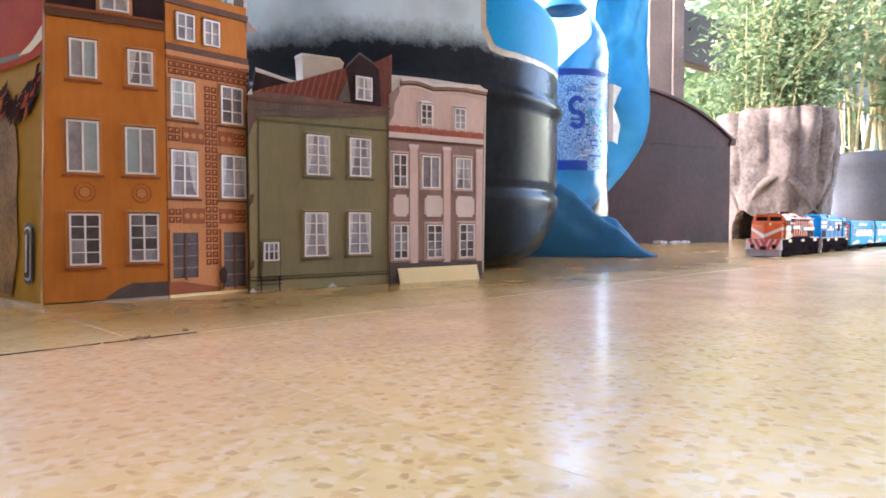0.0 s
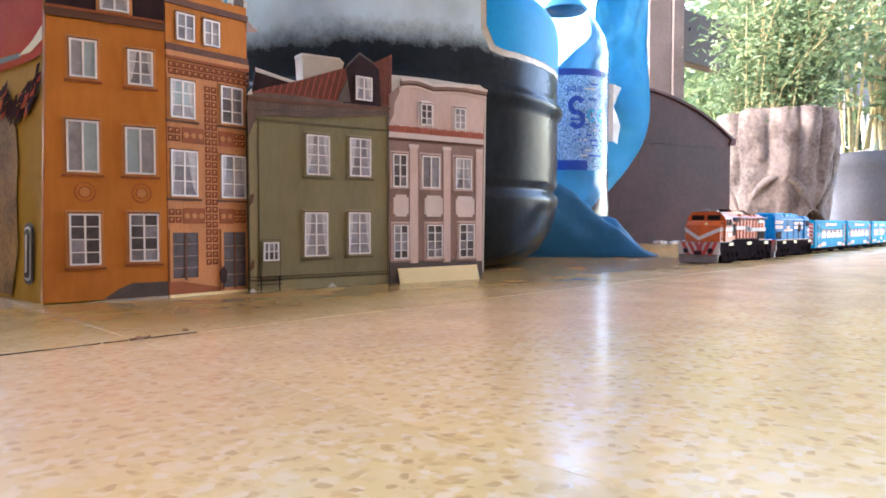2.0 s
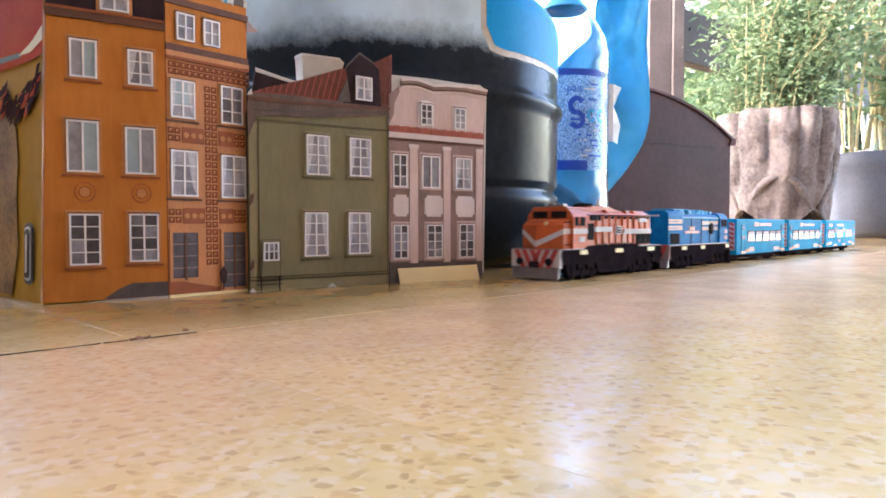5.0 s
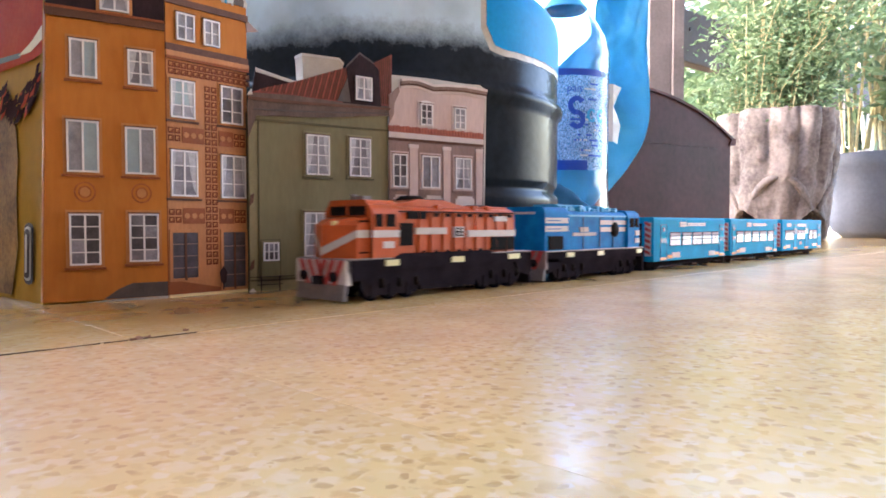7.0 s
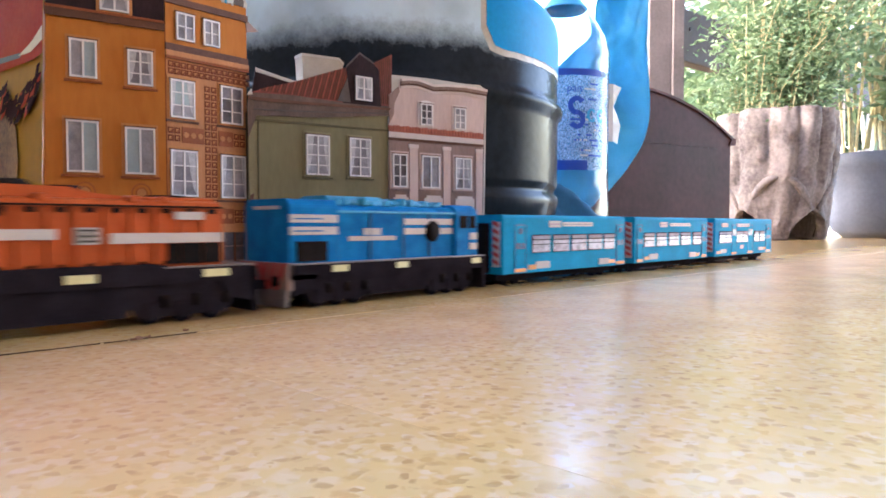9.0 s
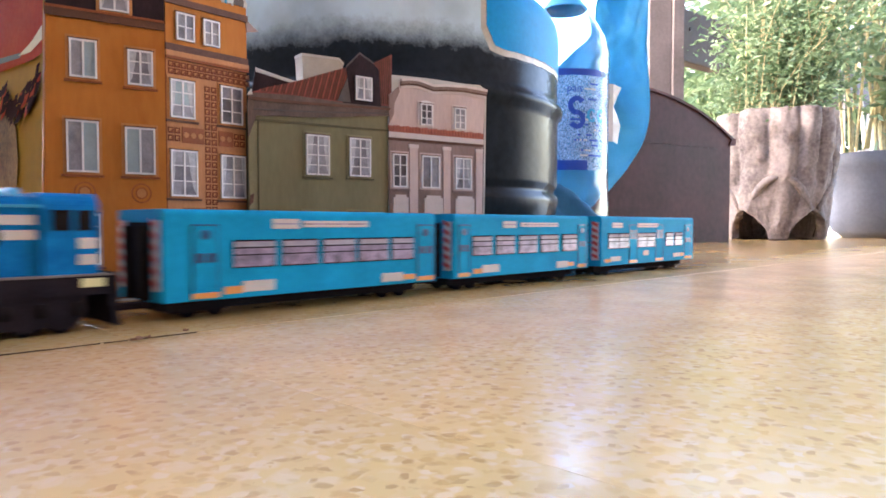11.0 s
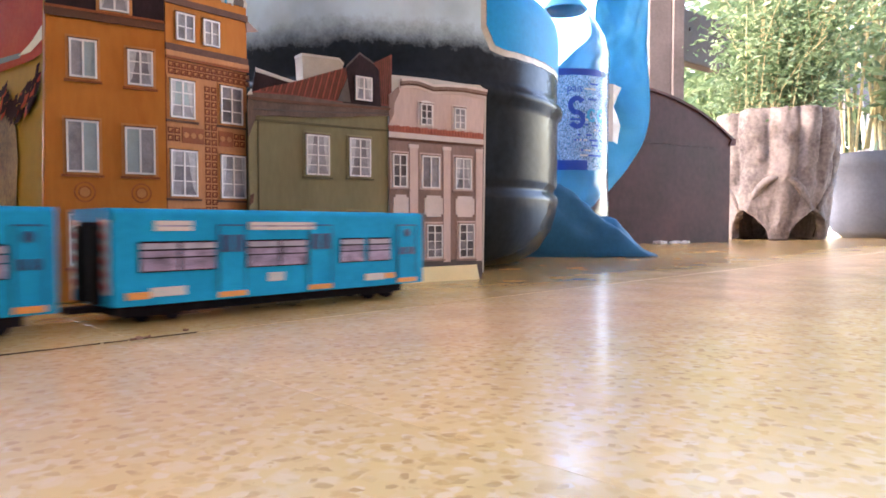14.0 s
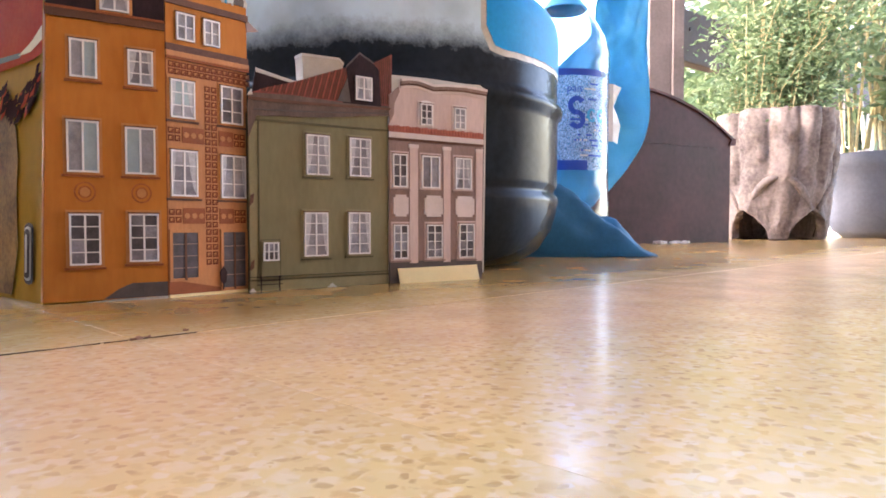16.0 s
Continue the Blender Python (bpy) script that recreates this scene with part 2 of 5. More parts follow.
M_BOARD = mat("dark_brown_wood", (0.054, 0.023, 0.022), 0.55, spec=0.08, var=0.45, scale=8, bump=0.15, bump_scale=60, dist=0.001)
M_POST = mat("weathered_wood", (0.085, 0.07, 0.07), 0.8, var=0.25, scale=15, bump=0.4, bump_scale=90, dist=0.002)
M_STONE = mat("cast_concrete", (0.092, 0.072, 0.068), 0.85, var=0.42, scale=14, bump=0.6, bump_scale=130, dist=0.002, alt=(0.165, 0.142, 0.135))
M_SOIL = mat("soil", (0.05, 0.035, 0.025), 0.95, bump=0.8, bump_scale=120, dist=0.006)
M_GREYPOT = mat("blue_grey_pot_paint", (0.078, 0.09, 0.12), 0.7, var=0.2, scale=12, bump=0.3, bump_scale=110, dist=0.001)
M_LEAF = leaf_mat("leaf_green", (0.085, 0.15, 0.075), (0.21, 0.30, 0.16))
M_LEAF_F = leaf_mat("far_leaf_green", (0.075, 0.13, 0.07), (0.19, 0.27, 0.14))
M_STEM = mat("pale_stem", (0.30, 0.27, 0.14), 0.7, var=0.3)
M_TO = mat("orange_loco_paint", (0.47, 0.088, 0.020), 0.4, spec=0.22, var=0.14, scale=120, bump=0.1)
M_TW = mat("cream_stripe_paint", (0.54, 0.48, 0.44), 0.5, spec=0.1, var=0.08)
M_TR = mat("red_stripe_paint", (0.45, 0.05, 0.04), 0.45, var=0.15)
M_TK = mat("black_underframe", (0.020, 0.016, 0.020), 0.7, spec=0.0, var=0.3, scale=90)
M_TG = mat("dark_grille", (0.015, 0.011, 0.010), 0.7, spec=0.02, var=0.3)
M_TB = mat("blue_loco_paint", (0.0, 0.125, 0.36), 0.5, spec=0.05, var=0.2, scale=120, bump=0.1, alt=(0.002, 0.165, 0.40))
M_TBL = mat("pale_blue_trim", (0.02, 0.30, 0.50), 0.45, var=0.15)
M_TC = mat("turquoise_coach_card", (0.0, 0.24, 0.43), 0.6, spec=0.04, var=0.10, scale=40, bump=0.06, alt=(0.0, 0.29, 0.51))
M_TCD = mat("darker_turquoise_print", (0.004, 0.048, 0.128), 0.45, var=0.15)
M_TWIN = mat("mauve_window_print", (0.25, 0.19, 0.28), 0.35, var=0.75, scale=190)
M_BLIND = mat("pale_blind_print", (0.36, 0.33, 0.38), 0.6, spec=0.05, var=0.2, scale=200)
M_TY = mat("yellow_plate", (0.72, 0.66, 0.34), 0.45, var=0.05)
M_TOR = mat("orange_strip", (0.66, 0.26, 0.06), 0.45, var=0.08)
M_TST = mat("worn_steel", (0.20, 0.17, 0.16), 0.5, metal=0.5, var=0.3)
M_SAP = mat("pale_bark", (0.50, 0.46, 0.38), 0.8, var=0.25, scale=40)
M_DEBRIS = mat("white_crumbs", (0.65, 0.6, 0.55), 0.9)
M_DEAD = mat("dead_leaf", (0.20, 0.085, 0.04), 0.8, var=0.3)


# ---- mesh tools ----
class Build:
    """Collects faces with material numbers and turns them into one mesh object."""

    def __init__(self):
        self.v, self.f, self.m, self.mats, self.smooth = [], [], [], [], []

    def slot(self, material):
        if material not in self.mats:
            self.mats.append(material)
        return self.mats.index(material)

    def poly(self, verts, faces, material, smooth=False):
        o, k = len(self.v), self.slot(material)
        self.v += [tuple(p) for p in verts]
        for fc in faces:
            self.f.append([o + i for i in fc])
            self.m.append(k)
            self.smooth.append(smooth)
        return self

    def box(self, x0, x1, y0, y1, z0, z1, material):
        p = [(x, y, z) for x in (x0, x1) for y in (y0, y1) for z in (z0, z1)]
        return self.poly(p, [(0, 1, 3, 2), (4, 6, 7, 5), (0, 4, 5, 1), (2, 3, 7, 6), (0, 2, 6, 4), (1, 5, 7, 3)], material)

    def soft_box(self, x0, x1, y0, y1, z0, z1, material, b=0.001, axis=0, steps=3):
        """A bar along an axis whose long edges are rounded, with chamfered ends."""
        lo, hi = [(x0, x1), (y0, y1), (z0, z1)][axis]
        (a0, a1), (c0, c1) = [r for i, r in enumerate([(x0, x1), (y0, y1), (z0, z1)]) if i != axis]
        ring = []
        for cx, cy, q in ((a1 - b, c1 - b, 0), (a0 + b, c1 - b, 1), (a0 + b, c0 + b, 2), (a1 - b, c0 + b, 3)):
            for i in range(steps + 1):
                an = (q + i / steps) * math.pi / 2
                ring.append((cx + b * math.cos(an), cy + b * math.sin(an)))
        ca, cc = (a0 + a1) / 2, (c0 + c1) / 2
        n, vs, fs = len(ring), [], []
        for t, s in ((lo, b), (lo + b, 0), (hi - b, 0), (hi, b)):
            for a, c in ring:
                a2 = ca + (a - ca) * (1 - s / max(1e-6, (a1 - a0) / 2))
                c2 = cc + (c - cc) * (1 - s / max(1e-6, (c1 - c0) / 2))
                p = [a2, c2]
                p.insert(axis, t)
                vs.append(tuple(p))
        flip = axis == 1
        for k in range(3):
            for i in range(n):
                j = (i + 1) % n
                q = (k * n + i, k * n + j, (k + 1) * n + j, (k + 1) * n + i)
                fs.append(q[::-1] if flip else q)
        e0, e1 = tuple(range(n)), tuple(range(3 * n, 4 * n))
        fs += [e0 if flip else e0[::-1], e1[::-1] if flip else e1]
        return self.poly(vs, fs, material)

    def prism(self, outline, y0, y1, material):
        """An outline in x and z, pulled from y0 to y1."""
        n = len(outline)
        vs = [(x, y0, z) for x, z in outline] + [(x, y1, z) for x, z in outline]
        fs = [tuple(range(n)), tuple(range(2 * n - 1, n - 1, -1))] + [(i, i + n, (i + 1) % n + n, (i + 1) % n) for i in range(n)]
        return self.poly(vs, fs, material)

    def tube(self, a, b, r0, r1, material, n=8):
        a, b = Vector(a), Vector(b)
        q = (b - a).to_track_quat("Z", "Y")
        vs = []
        for c, r in ((a, r0), (b, r1)):
            vs += [c + q @ Vector((r * math.cos(2 * math.pi * i / n), r * math.sin(2 * math.pi * i / n), 0)) for i in range(n)]
        fs = [(i, (i + 1) % n, (i + 1) % n + n, i + n) for i in range(n)] + [tuple(range(n - 1, -1, -1)), tuple(range(n, 2 * n))]
        return self.poly(vs, fs, material, smooth=n > 6)

    def sweep(self, pts, radii, material, n=6):
        """One connected round rod through points."""
        pts = [Vector(p) for p in pts]
        vs, fs = [], []
        for i, p in enumerate(pts):
            q = (pts[min(i + 1, len(pts) - 1)] - pts[max(i - 1, 0)]).to_track_quat("Z", "Y")
            r = radii[i] if hasattr(radii, "__len__") else radii
            vs += [p + q @ Vector((r * math.cos(2 * math.pi * k / n), r * math.sin(2 * math.pi * k / n), 0)) for k in range(n)]
        for i in range(len(pts) - 1):
            fs += [(i * n + k, i * n + (k + 1) % n, (i + 1) * n + (k + 1) % n, (i + 1) * n + k) for k in range(n)]
        fs += [tuple(range(n - 1, -1, -1)), tuple(range(len(vs) - n, len(vs)))]
        return self.poly(vs, fs, material, True)

    def frame_ring(self, x0, x1, z0, z1, w, y0, y1, material):
        """A rectangular frame with a hole, as one connected solid."""
        o = [(x0, z0), (x1, z0), (x1, z1), (x0, z1)]
        i = [(x0 + w, z0 + w), (x1 - w, z0 + w), (x1 - w, z1 - w), (x0 + w, z1 - w)]
        vs = [(x, y, z) for y in (y0, y1) for x, z in o + i]
        fs = []
        for k in range(4):
            j = (k + 1) % 4
            fs += [(k, j, j + 4, k + 4), (k + 8, k + 12, j + 12, j + 8), (k, k + 8, j + 8, j), (k + 4, j + 4, j + 12, k + 12)]
        return self.poly(vs, fs, material)

    def lathe(self, profile, material, n=64, a0=0.0, a1=2 * math.pi, wob=None):
        full = abs(a1 - a0 - 2 * math.pi) < 1e-6
        cols = n if full else n + 1
        vs, fs = [], []
        for r, z in profile:
            for i in range(cols):
                an = a0 + (a1 - a0) * i / n
                rr = r if wob is None else wob(r, z, an)
                vs.append((rr * math.cos(an), rr * math.sin(an), z))
        for k in range(len(profile) - 1):
            for i in range(n):
                j = (i + 1) % cols
                fs.append((k * cols + i, k * cols + j, (k + 1) * cols + j, (k + 1) * cols + i))
        return self.poly(vs, fs, material, smooth=True)

    def mesh(self, name):
        me = bpy.data.meshes.new(name)
        me.from_pydata(self.v, [], self.f)
        for m in self.mats:
            me.materials.append(m)
        me.polygons.foreach_set("material_index", self.m)
        me.polygons.foreach_set("use_smooth", self.smooth)
        me.update()
        return me


def part(name, build, parent, label=""):
    ob = new(name, build.mesh(name))
    ob.parent = parent
    return tagged(ob, label)


def thing(name, m, label, category, group="", kind=""):
    ob = new(name)
    ob.empty_display_size = 0.01
    ob.matrix_world = m
    return tagged(ob, label, category, group, kind)


def facing(ax, ay, bx, by):
    """Frame with its origin at a, x towards b, y away from the camera and z up."""
    return pose(ax, ay, 0, 0, 0, math.degrees(math.atan2(by - ay, bx - ax)))


# ---- large structure ----
def ground():
    g = Build()
    g.poly([(-900, -900, -0.06), (900, -900, -0.06), (900, 900, -0.06), (-900, 900, -0.06)], [(0, 1, 2, 3)], M_EARTH)
    tagged(new("ground", g.mesh("ground")), "pale sunlit earth around the porch", "ground", kind="structure")
    # unseen, added: dims the fronts of the houses and the jug's reflections
    w = Build()
    w.box(-0.50, 2.75, -1.45, -1.30, -0.06, 2.8, M_WALL)
    tagged(new("light_block_south", w.mesh("light_block_south")), "plain brown wall added behind the camera to cut light", "wall", kind="structure")
    # unseen, added: its height keeps the sun off houses and jug
    w = Build()
    w.box(-0.50, -0.35, -1.30, 2.6, -0.06, 1.25, M_WALL)
    tagged(new("sun_block_west", w.mesh("sun_block_west")), "plain brown wall added out of view to block the low sun", "wall", kind="structure")
    # the far overhang past the post is added, unseen, to cut sky light
    w = Build()
    w.box(-0.60, 4.00, -1.45, 2.9, 2.40, 2.48, M_WALL)
    tagged(new("ceiling", w.mesh("ceiling")), "brown painted porch ceiling", "ceiling", kind="structure")


ground()


# ---- paper houses ----
def window(parent, u0, u1, z0, z1, pane, cols=2, rows=4, label="", surround=None, sill=None, bar=0.0007, y=-0.0002):
    """A window: casing, pane, mullions and sill in shallow layers on the facade."""
    w = part("window", Build().frame_ring(u0, u1, z0, z1, bar * 1.25, y - 0.0012, y, M_FRAME), parent, label)
    tones = {M_PANE_D: (M_PANE_D, M_PANE_D, M_PANE_M, M_PANE_N), M_PANE_L: (M_PANE_L, M_PANE_L, M_PANE_M, M_PANE_N), M_PANE_W: (M_PANE_W, M_PANE_W, M_PANE_L)}[pane]
    pn, du, dz = Build(), (u1 - u0 - 2 * bar) / cols, (z1 - z0 - 2 * bar) / rows
    for i in range(cols):
        for k in range(rows):
            a, c = u0 + bar + du * i, z0 + bar + dz * k
            pn.box(a, a + du, y - 0.0007, y - 0.0001, c, c + dz, tones[PRINT_RND.randrange(len(tones))])
    # printed curtain edges
    if pane is not M_PANE_D and rows > 1 and u1 - u0 > 0.011:
        h = z1 - z0
        for e, d in ((u0 + bar, 1), (u1 - bar, -1)):
            f = PRINT_RND.uniform(0.10, 0.24) * (u1 - u0) * d
            x = [(e, z0 + bar), (e + f * 0.5, z0 + bar + h * 0.15), (e + f, z0 + h * 0.55), (e + f * 1.3, z1 - bar), (e, z1 - bar)]
            pn.prism(x if d > 0 else x[::-1], y - 0.0008, y - 0.0006, M_CURT)
    part("pane", pn, w)
    for i in range(1, cols):
        t = bar * (1.3 if cols == 2 else 0.9)
        c = u0 + (u1 - u0) * i / cols
        part("mullion", Build().box(c - t / 2, c + t / 2, y - 0.0011, y - 0.0005, z0 + bar, z1 - bar, M_FRAME), w)
    for k in range(1, rows):
        c = z0 + (z1 - z0) * k / rows
        part("glazing_bar", Build().box(u0 + bar, u1 - bar, y - 0.0010, y - 0.0005, c - bar * 0.4, c + bar * 0.4, M_FRAME), w)
    if surround:
        part("casing", Build().frame_ring(u0 - 0.0015, u1 + 0.0015, z0 - 0.0012, z1 + 0.0018, 0.0014, y - 0.0002, y + 0.0001, surround), w)
        part("lintel_line", Build().box(u0 - 0.0006, u1 + 0.0006, y - 0.0009, y, z1 + 0.0001, z1 + 0.0006, M_BROWN_P), w)
    if sill:
        part("sill", Build().box(u0 - 0.0022, u1 + 0.0022, y - 0.0008, y, z0 - 0.0022, z0 - 0.0011, sill), w)
    return w


def wall_sheet(outline, material, depth=0.0006):
    return Build().prism(outline, 0, depth, material)


def orange_house():
    h = thing("paper_house", facing(0.1002, 0.3534, 0.1523, 0.3411), "tall orange printed paper house glued on a food carton", "paper house", "row of paper houses")
    b = Build()
    n = 6
    # front sheet with a rounded corner towards the carton's side
    pts = [(0.0555, 0.0)] + [(0.0006 - 0.0010 * math.sin(math.pi / 2 * i / n), 0.0034 - 0.0034 * math.cos(math.pi / 2 * i / n)) for i in range(n + 1)]
    vs = [(x + (0.0034 if k and i else 0.0), y, 0.0008 if k == 0 else 0.1375) for k in (0, 1) for i, (x, y) in enumerate(pts)]
    m = len(pts)
    b.poly(vs, [(i, i + m, i + 1 + m, i + 1) for i in range(m - 1)], M_ORANGE_P)
    b.box(0.0555, 0.0561, 0.0002, 0.004, 0.0008, 0.1375, M_ORANGE_D)
    part("facade", b, h)
    r = Build()
    r.prism([(0.0034, 0.1375), (0.0555, 0.1375), (0.0555, 0.168), (0.0042, 0.168)], -0.0002, 0.001, M_ROOF_D)
    part("roof_print", r, h, "dark printed roof")
    c = Build()
    c.box(0.0030, 0.0555, -0.0012, 0.0, 0.1352, 0.1388, M_BROWN_P)
    c.box(0.0030, 0.0555, -0.0016, 0.0, 0.1388, 0.1400, M_ORANGE_D)
    part("cornice", c, h)
    for u0, u1, z0, z1, p, cols, rows in ((0.0128, 0.0246, 0.1076, 0.1256, M_PANE_W, 2, 1), (0.0381, 0.0497, 0.1066, 0.1238, M_PANE_L, 2, 3), (0.0110, 0.0248, 0.0626, 0.0872, M_PANE_W, 2, 1),
                                          (0.0364, 0.0503, 0.0626, 0.0857, M_PANE_W, 2, 1), (0.0115, 0.0250, 0.0180, 0.0428, M_PANE_D, 2, 4), (0.0377, 0.0513, 0.0190, 0.0430, M_PANE_D, 2, 4), (0.0262, 0.0392, 0.1410, 0.154, M_PANE_L, 2, 2)):
        window(h, u0, u1, z0, z1, p, cols, rows, surround=M_CASE_O, sill=M_ORANGE_D)
    for u in (0.0185, 0.0437):
        o = Build()
        for r, y, mt in ((0.0048, -0.00010, M_ROS), (0.0040, -0.00018, M_ORANGE_P), (0.0029, -0.00026, M_ROS), (0.0022, -0.00034, M_CASE_O)):
            o.prism([(u + r * math.cos(i * math.pi / 10), 0.0532 + r * 1.05 * math.sin(i * math.pi / 10)) for i in range(20)], y, 0.0, mt)
        part("rosette", o, h)
    s = Build()
    s.prism([(0.026, 0.0012), (0.0555, 0.0012), (0.0555, 0.0085), (0.039, 0.0085), (0.033, 0.006)], -0.0004, 0, M_GREY_P)
    part("printed_step", s, h)
    e = Build()
    e.prism([(0.018, 0.0), (0.0555, 0.0), (0.0555, 0.0012), (0.030, 0.0008)], -0.001, 0.0, M_WHITE_P)
    part("paper_edge", e, h, "bare white cut edge of the paper")
    # the carton behind, with its printed side
    k = Build()
    k.poly([(x + (0.0247 * z if x < 0.01 else 0.0), y, z) for z in (0.0, 0.20) for x, y in ((0.0002, 0.0034), (0.0550, 0.0034), (0.0550, 0.120), (-0.0345, 0.120))], [(3, 2, 1, 0), (4, 5, 6, 7), (0, 1, 5, 4), (1, 2, 6, 5), (2, 3, 7, 6), (3, 0, 4, 7)], M_YELLOW_C)
    carton = part("carton", k, h, "yellow and red printed food carton")
    d = Build()

    def on_side(pts, material, x=-0.0006):
        d.poly([(x - 0.30 * (y - 0.0034) + 0.0247 * z, y, z) for y, z in pts], [tuple(range(len(pts)))], material)

    on_side([(0.0036, 0.118), (0.0145, 0.1165), (0.053, 0.117), (0.118, 0.117), (0.118, 0.2), (0.0036, 0.2)], M_RED_C)
    on_side([(0.0036, 0.131), (0.0036, 0.124), (0.0178, 0.1205), (0.033, 0.1212), (0.016, 0.1255)], M_CREAM, -0.0008)
    on_side([(0.030, 0.1200), (0.118, 0.1235), (0.118, 0.1275), (0.030, 0.1225)], M_GREEN_D, -0.0008)
    on_side([(0.032, 0.026), (0.040, 0.002), (0.118, 0.002), (0.118, 0.100), (0.044, 0.098), (0.036, 0.086), (0.033, 0.070), (0.035, 0.052)], M_BEIGE_C)
    rnd = random.Random(4)
    for i in range(64):
        t = rnd.random()
        cy, cz = 0.006 + 0.050 * t, 0.115 - 0.020 * math.sin(0.4 + t * 2.2) + rnd.uniform(-0.006, 0.006)
        a, L = rnd.uniform(0.2, 0.9), rnd.uniform(0.004, 0.0075)
        on_side([(cy - L * math.cos(a), cz + L * math.sin(a)), (cy - 0.0012, cz - 0.0018), (cy + L * math.cos(a), cz - L * math.sin(a)), (cy + 0.0012, cz + 0.0018)], M_FEATH if i % 5 else M_RED_C, -0.0010 - 0.00001 * i)
    for w, mt, x in ((0.0058, M_ROOF_D, -0.0009), (0.0044, M_WHITE_P, -0.0013), (0.0034, M_ROOF_D, -0.0017), (0.0014, M_WHITE_P, -0.0021)):
        on_side([(0.0175 + w * math.cos(q), 0.0235 + (0.0075 + w * 0.8) * (1 if math.sin(q) >= 0 else -1) + w * 0.5 * math.sin(q)) for q in [2 * math.pi * i / 20 for i in range(20)]], mt, x)
    part("side_print", d, carton)


def patterned_house():
    h = thing("paper_house", facing(0.1548, 0.3409, 0.2000, 0.3428), "orange paper house with printed square sgraffito pattern", "paper house", "row of paper houses")
    W = 0.0468
    b = wall_sheet([(0, 0.0006), (W, 0.0006), (W, 0.159), (0.030, 0.163), (0, 0.170)], M_ORANGE_L)
    b.box(0.0, W, 0.001, 0.03, 0, 0.155, M_ORANGE_D)
    part("facade", b, h)
    u = Build()
    u.box(0, W, -0.0004, 0, 0.1300, 0.159, M_ORANGE_P)
    part("attic", u, h)
    c = Build()
    c.box(-0.0004, W + 0.0004, -0.0014, 0, 0.1262, 0.1298, M_BROWN_P)
    c.box(-0.0004, W + 0.0006, -0.0018, 0, 0.1236, 0.1262, M_ORANGE_L)
    c.box(-0.0004, W + 0.0006, -0.0014, 0, 0.1222, 0.1236, M_ORANGE_D)
    c.box(-0.0004, W + 0.0006, -0.0012, 0, 0.1500, 0.1535, M_BROWN_P)
    part("cornice", c, h)
    # squares of the pattern, two rows under the cornice and two columns between the windows
    sq = Build()
    cells = [(0.0012 + 0.0034 * i, 0.1182 - 0.0036 * k) for i in range(14) for k in range(2)]
    cells += [(0.0212 + 0.0038 * i, 0.108 - 0.0040 * k) for i in range(2) for k in range(24)]
    cells += [(a + 0.0036 * i, zb + 0.004 * k) for zb in (0.0805, 0.0385) for k in range(2) for a in (0.0006, 0.0385) for i in range(2)]
    for i, (x, z) in enumerate(cells):
        s = 0.0031
        sq.box(x, x + s, -0.0002, 0, z, z + s, M_SQ)
        sq.box(x + 0.0007, x + s - 0.0007, -0.0003, 0, z + 0.0007, z + s - 0.0007, M_CASE_O)
        sq.poly([(x + 0.0007, -0.0004, z + 0.0007), (x + s - 0.0007, -0.0004, z + 0.0007), (x + s - 0.0007, -0.0004, z + s - 0.0007)], [(0, 1, 2)], M_ORANGE_D)
    for zb in (0.0800, 0.0380):
        sq.box(0.0082, 0.0206, -0.0003, 0, zb, zb + 0.0082, M_ORANGE_D)
        sq.box(0.0292, 0.0380, -0.0003, 0, zb, zb + 0.0082, M_ORANGE_D)
        for x in (0.0105, 0.0145, 0.0185, 0.0315, 0.0355):
            sq.prism([(x + 0.0015 * math.cos(i * math.pi / 4), zb + 0.0041 + 0.0015 * math.sin(i * math.pi / 4)) for i in range(8)], -0.0005, 0, M_ORANGE_L)
    part("printed_pattern", sq, h)
    for u0, u1, z0, z1, p, cols, rows, si in ((0.0055, 0.0155, 0.1325, 0.1465, M_PANE_L, 2, 2, None), (0.0206, 0.0300, 0.1325, 0.1462, M_PANE_L, 2, 2, None), (0.0018, 0.0152, 0.0925, 0.1120, M_PANE_W, 2, 3, M_BROWN_P), (0.0302, 0.0436, 0.0925, 0.1128, M_PANE_D, 2, 3, M_BROWN_P),
                                              (0.0015, 0.0163, 0.0522, 0.0760, M_PANE_L, 2, 3, M_BROWN_P), (0.0300, 0.0452, 0.0520, 0.0755, M_PANE_L, 2, 3, M_BROWN_P)):
        window(h, u0, u1, z0, z1, p, cols, rows, surround=M_CASE_O, sill=si)
    for u0, u1, z0 in ((0.002, 0.016, 0.0085), (0.031, 0.0445, 0.002)):
        d = part("printed_door", Build().box(u0, u1, -0.0008, 0, z0, 0.0334, M_PANE_D), h, "dark glazed printed door")
        part("door_frame", Build().frame_ring(u0 - 0.0016, u1 + 0.0016, z0 - 0.0004, 0.0350, 0.0016, -0.0011, 0, M_ORANGE_L), d)
        c = (u0 + u1) / 2
        part("mullion", Build().box(c - 0.0006, c + 0.0006, -0.0012, -0.0007, z0, 0.0334, M_BROWN_P), d)
        for k in (1, 2, 3):
            z = z0 + (0.0334 - z0) * k / 4
            part("glazing_bar", Build().box(u0, u1, -0.0011, -0.0007, z, z + 0.0005, M_PINK_D), d)
    e = Build()
    e.box(0.0, W, -0.0012, 0, 0, 0.0014, M_CREAM)
    e.prism([(0.0, 0.0014), (0.040, 0.0014), (0.006, 0.0082), (0, 0.0085)], -0.0005, 0, M_ORANGE_D)
    part("paper_edge", e, h)
    ln = Build()
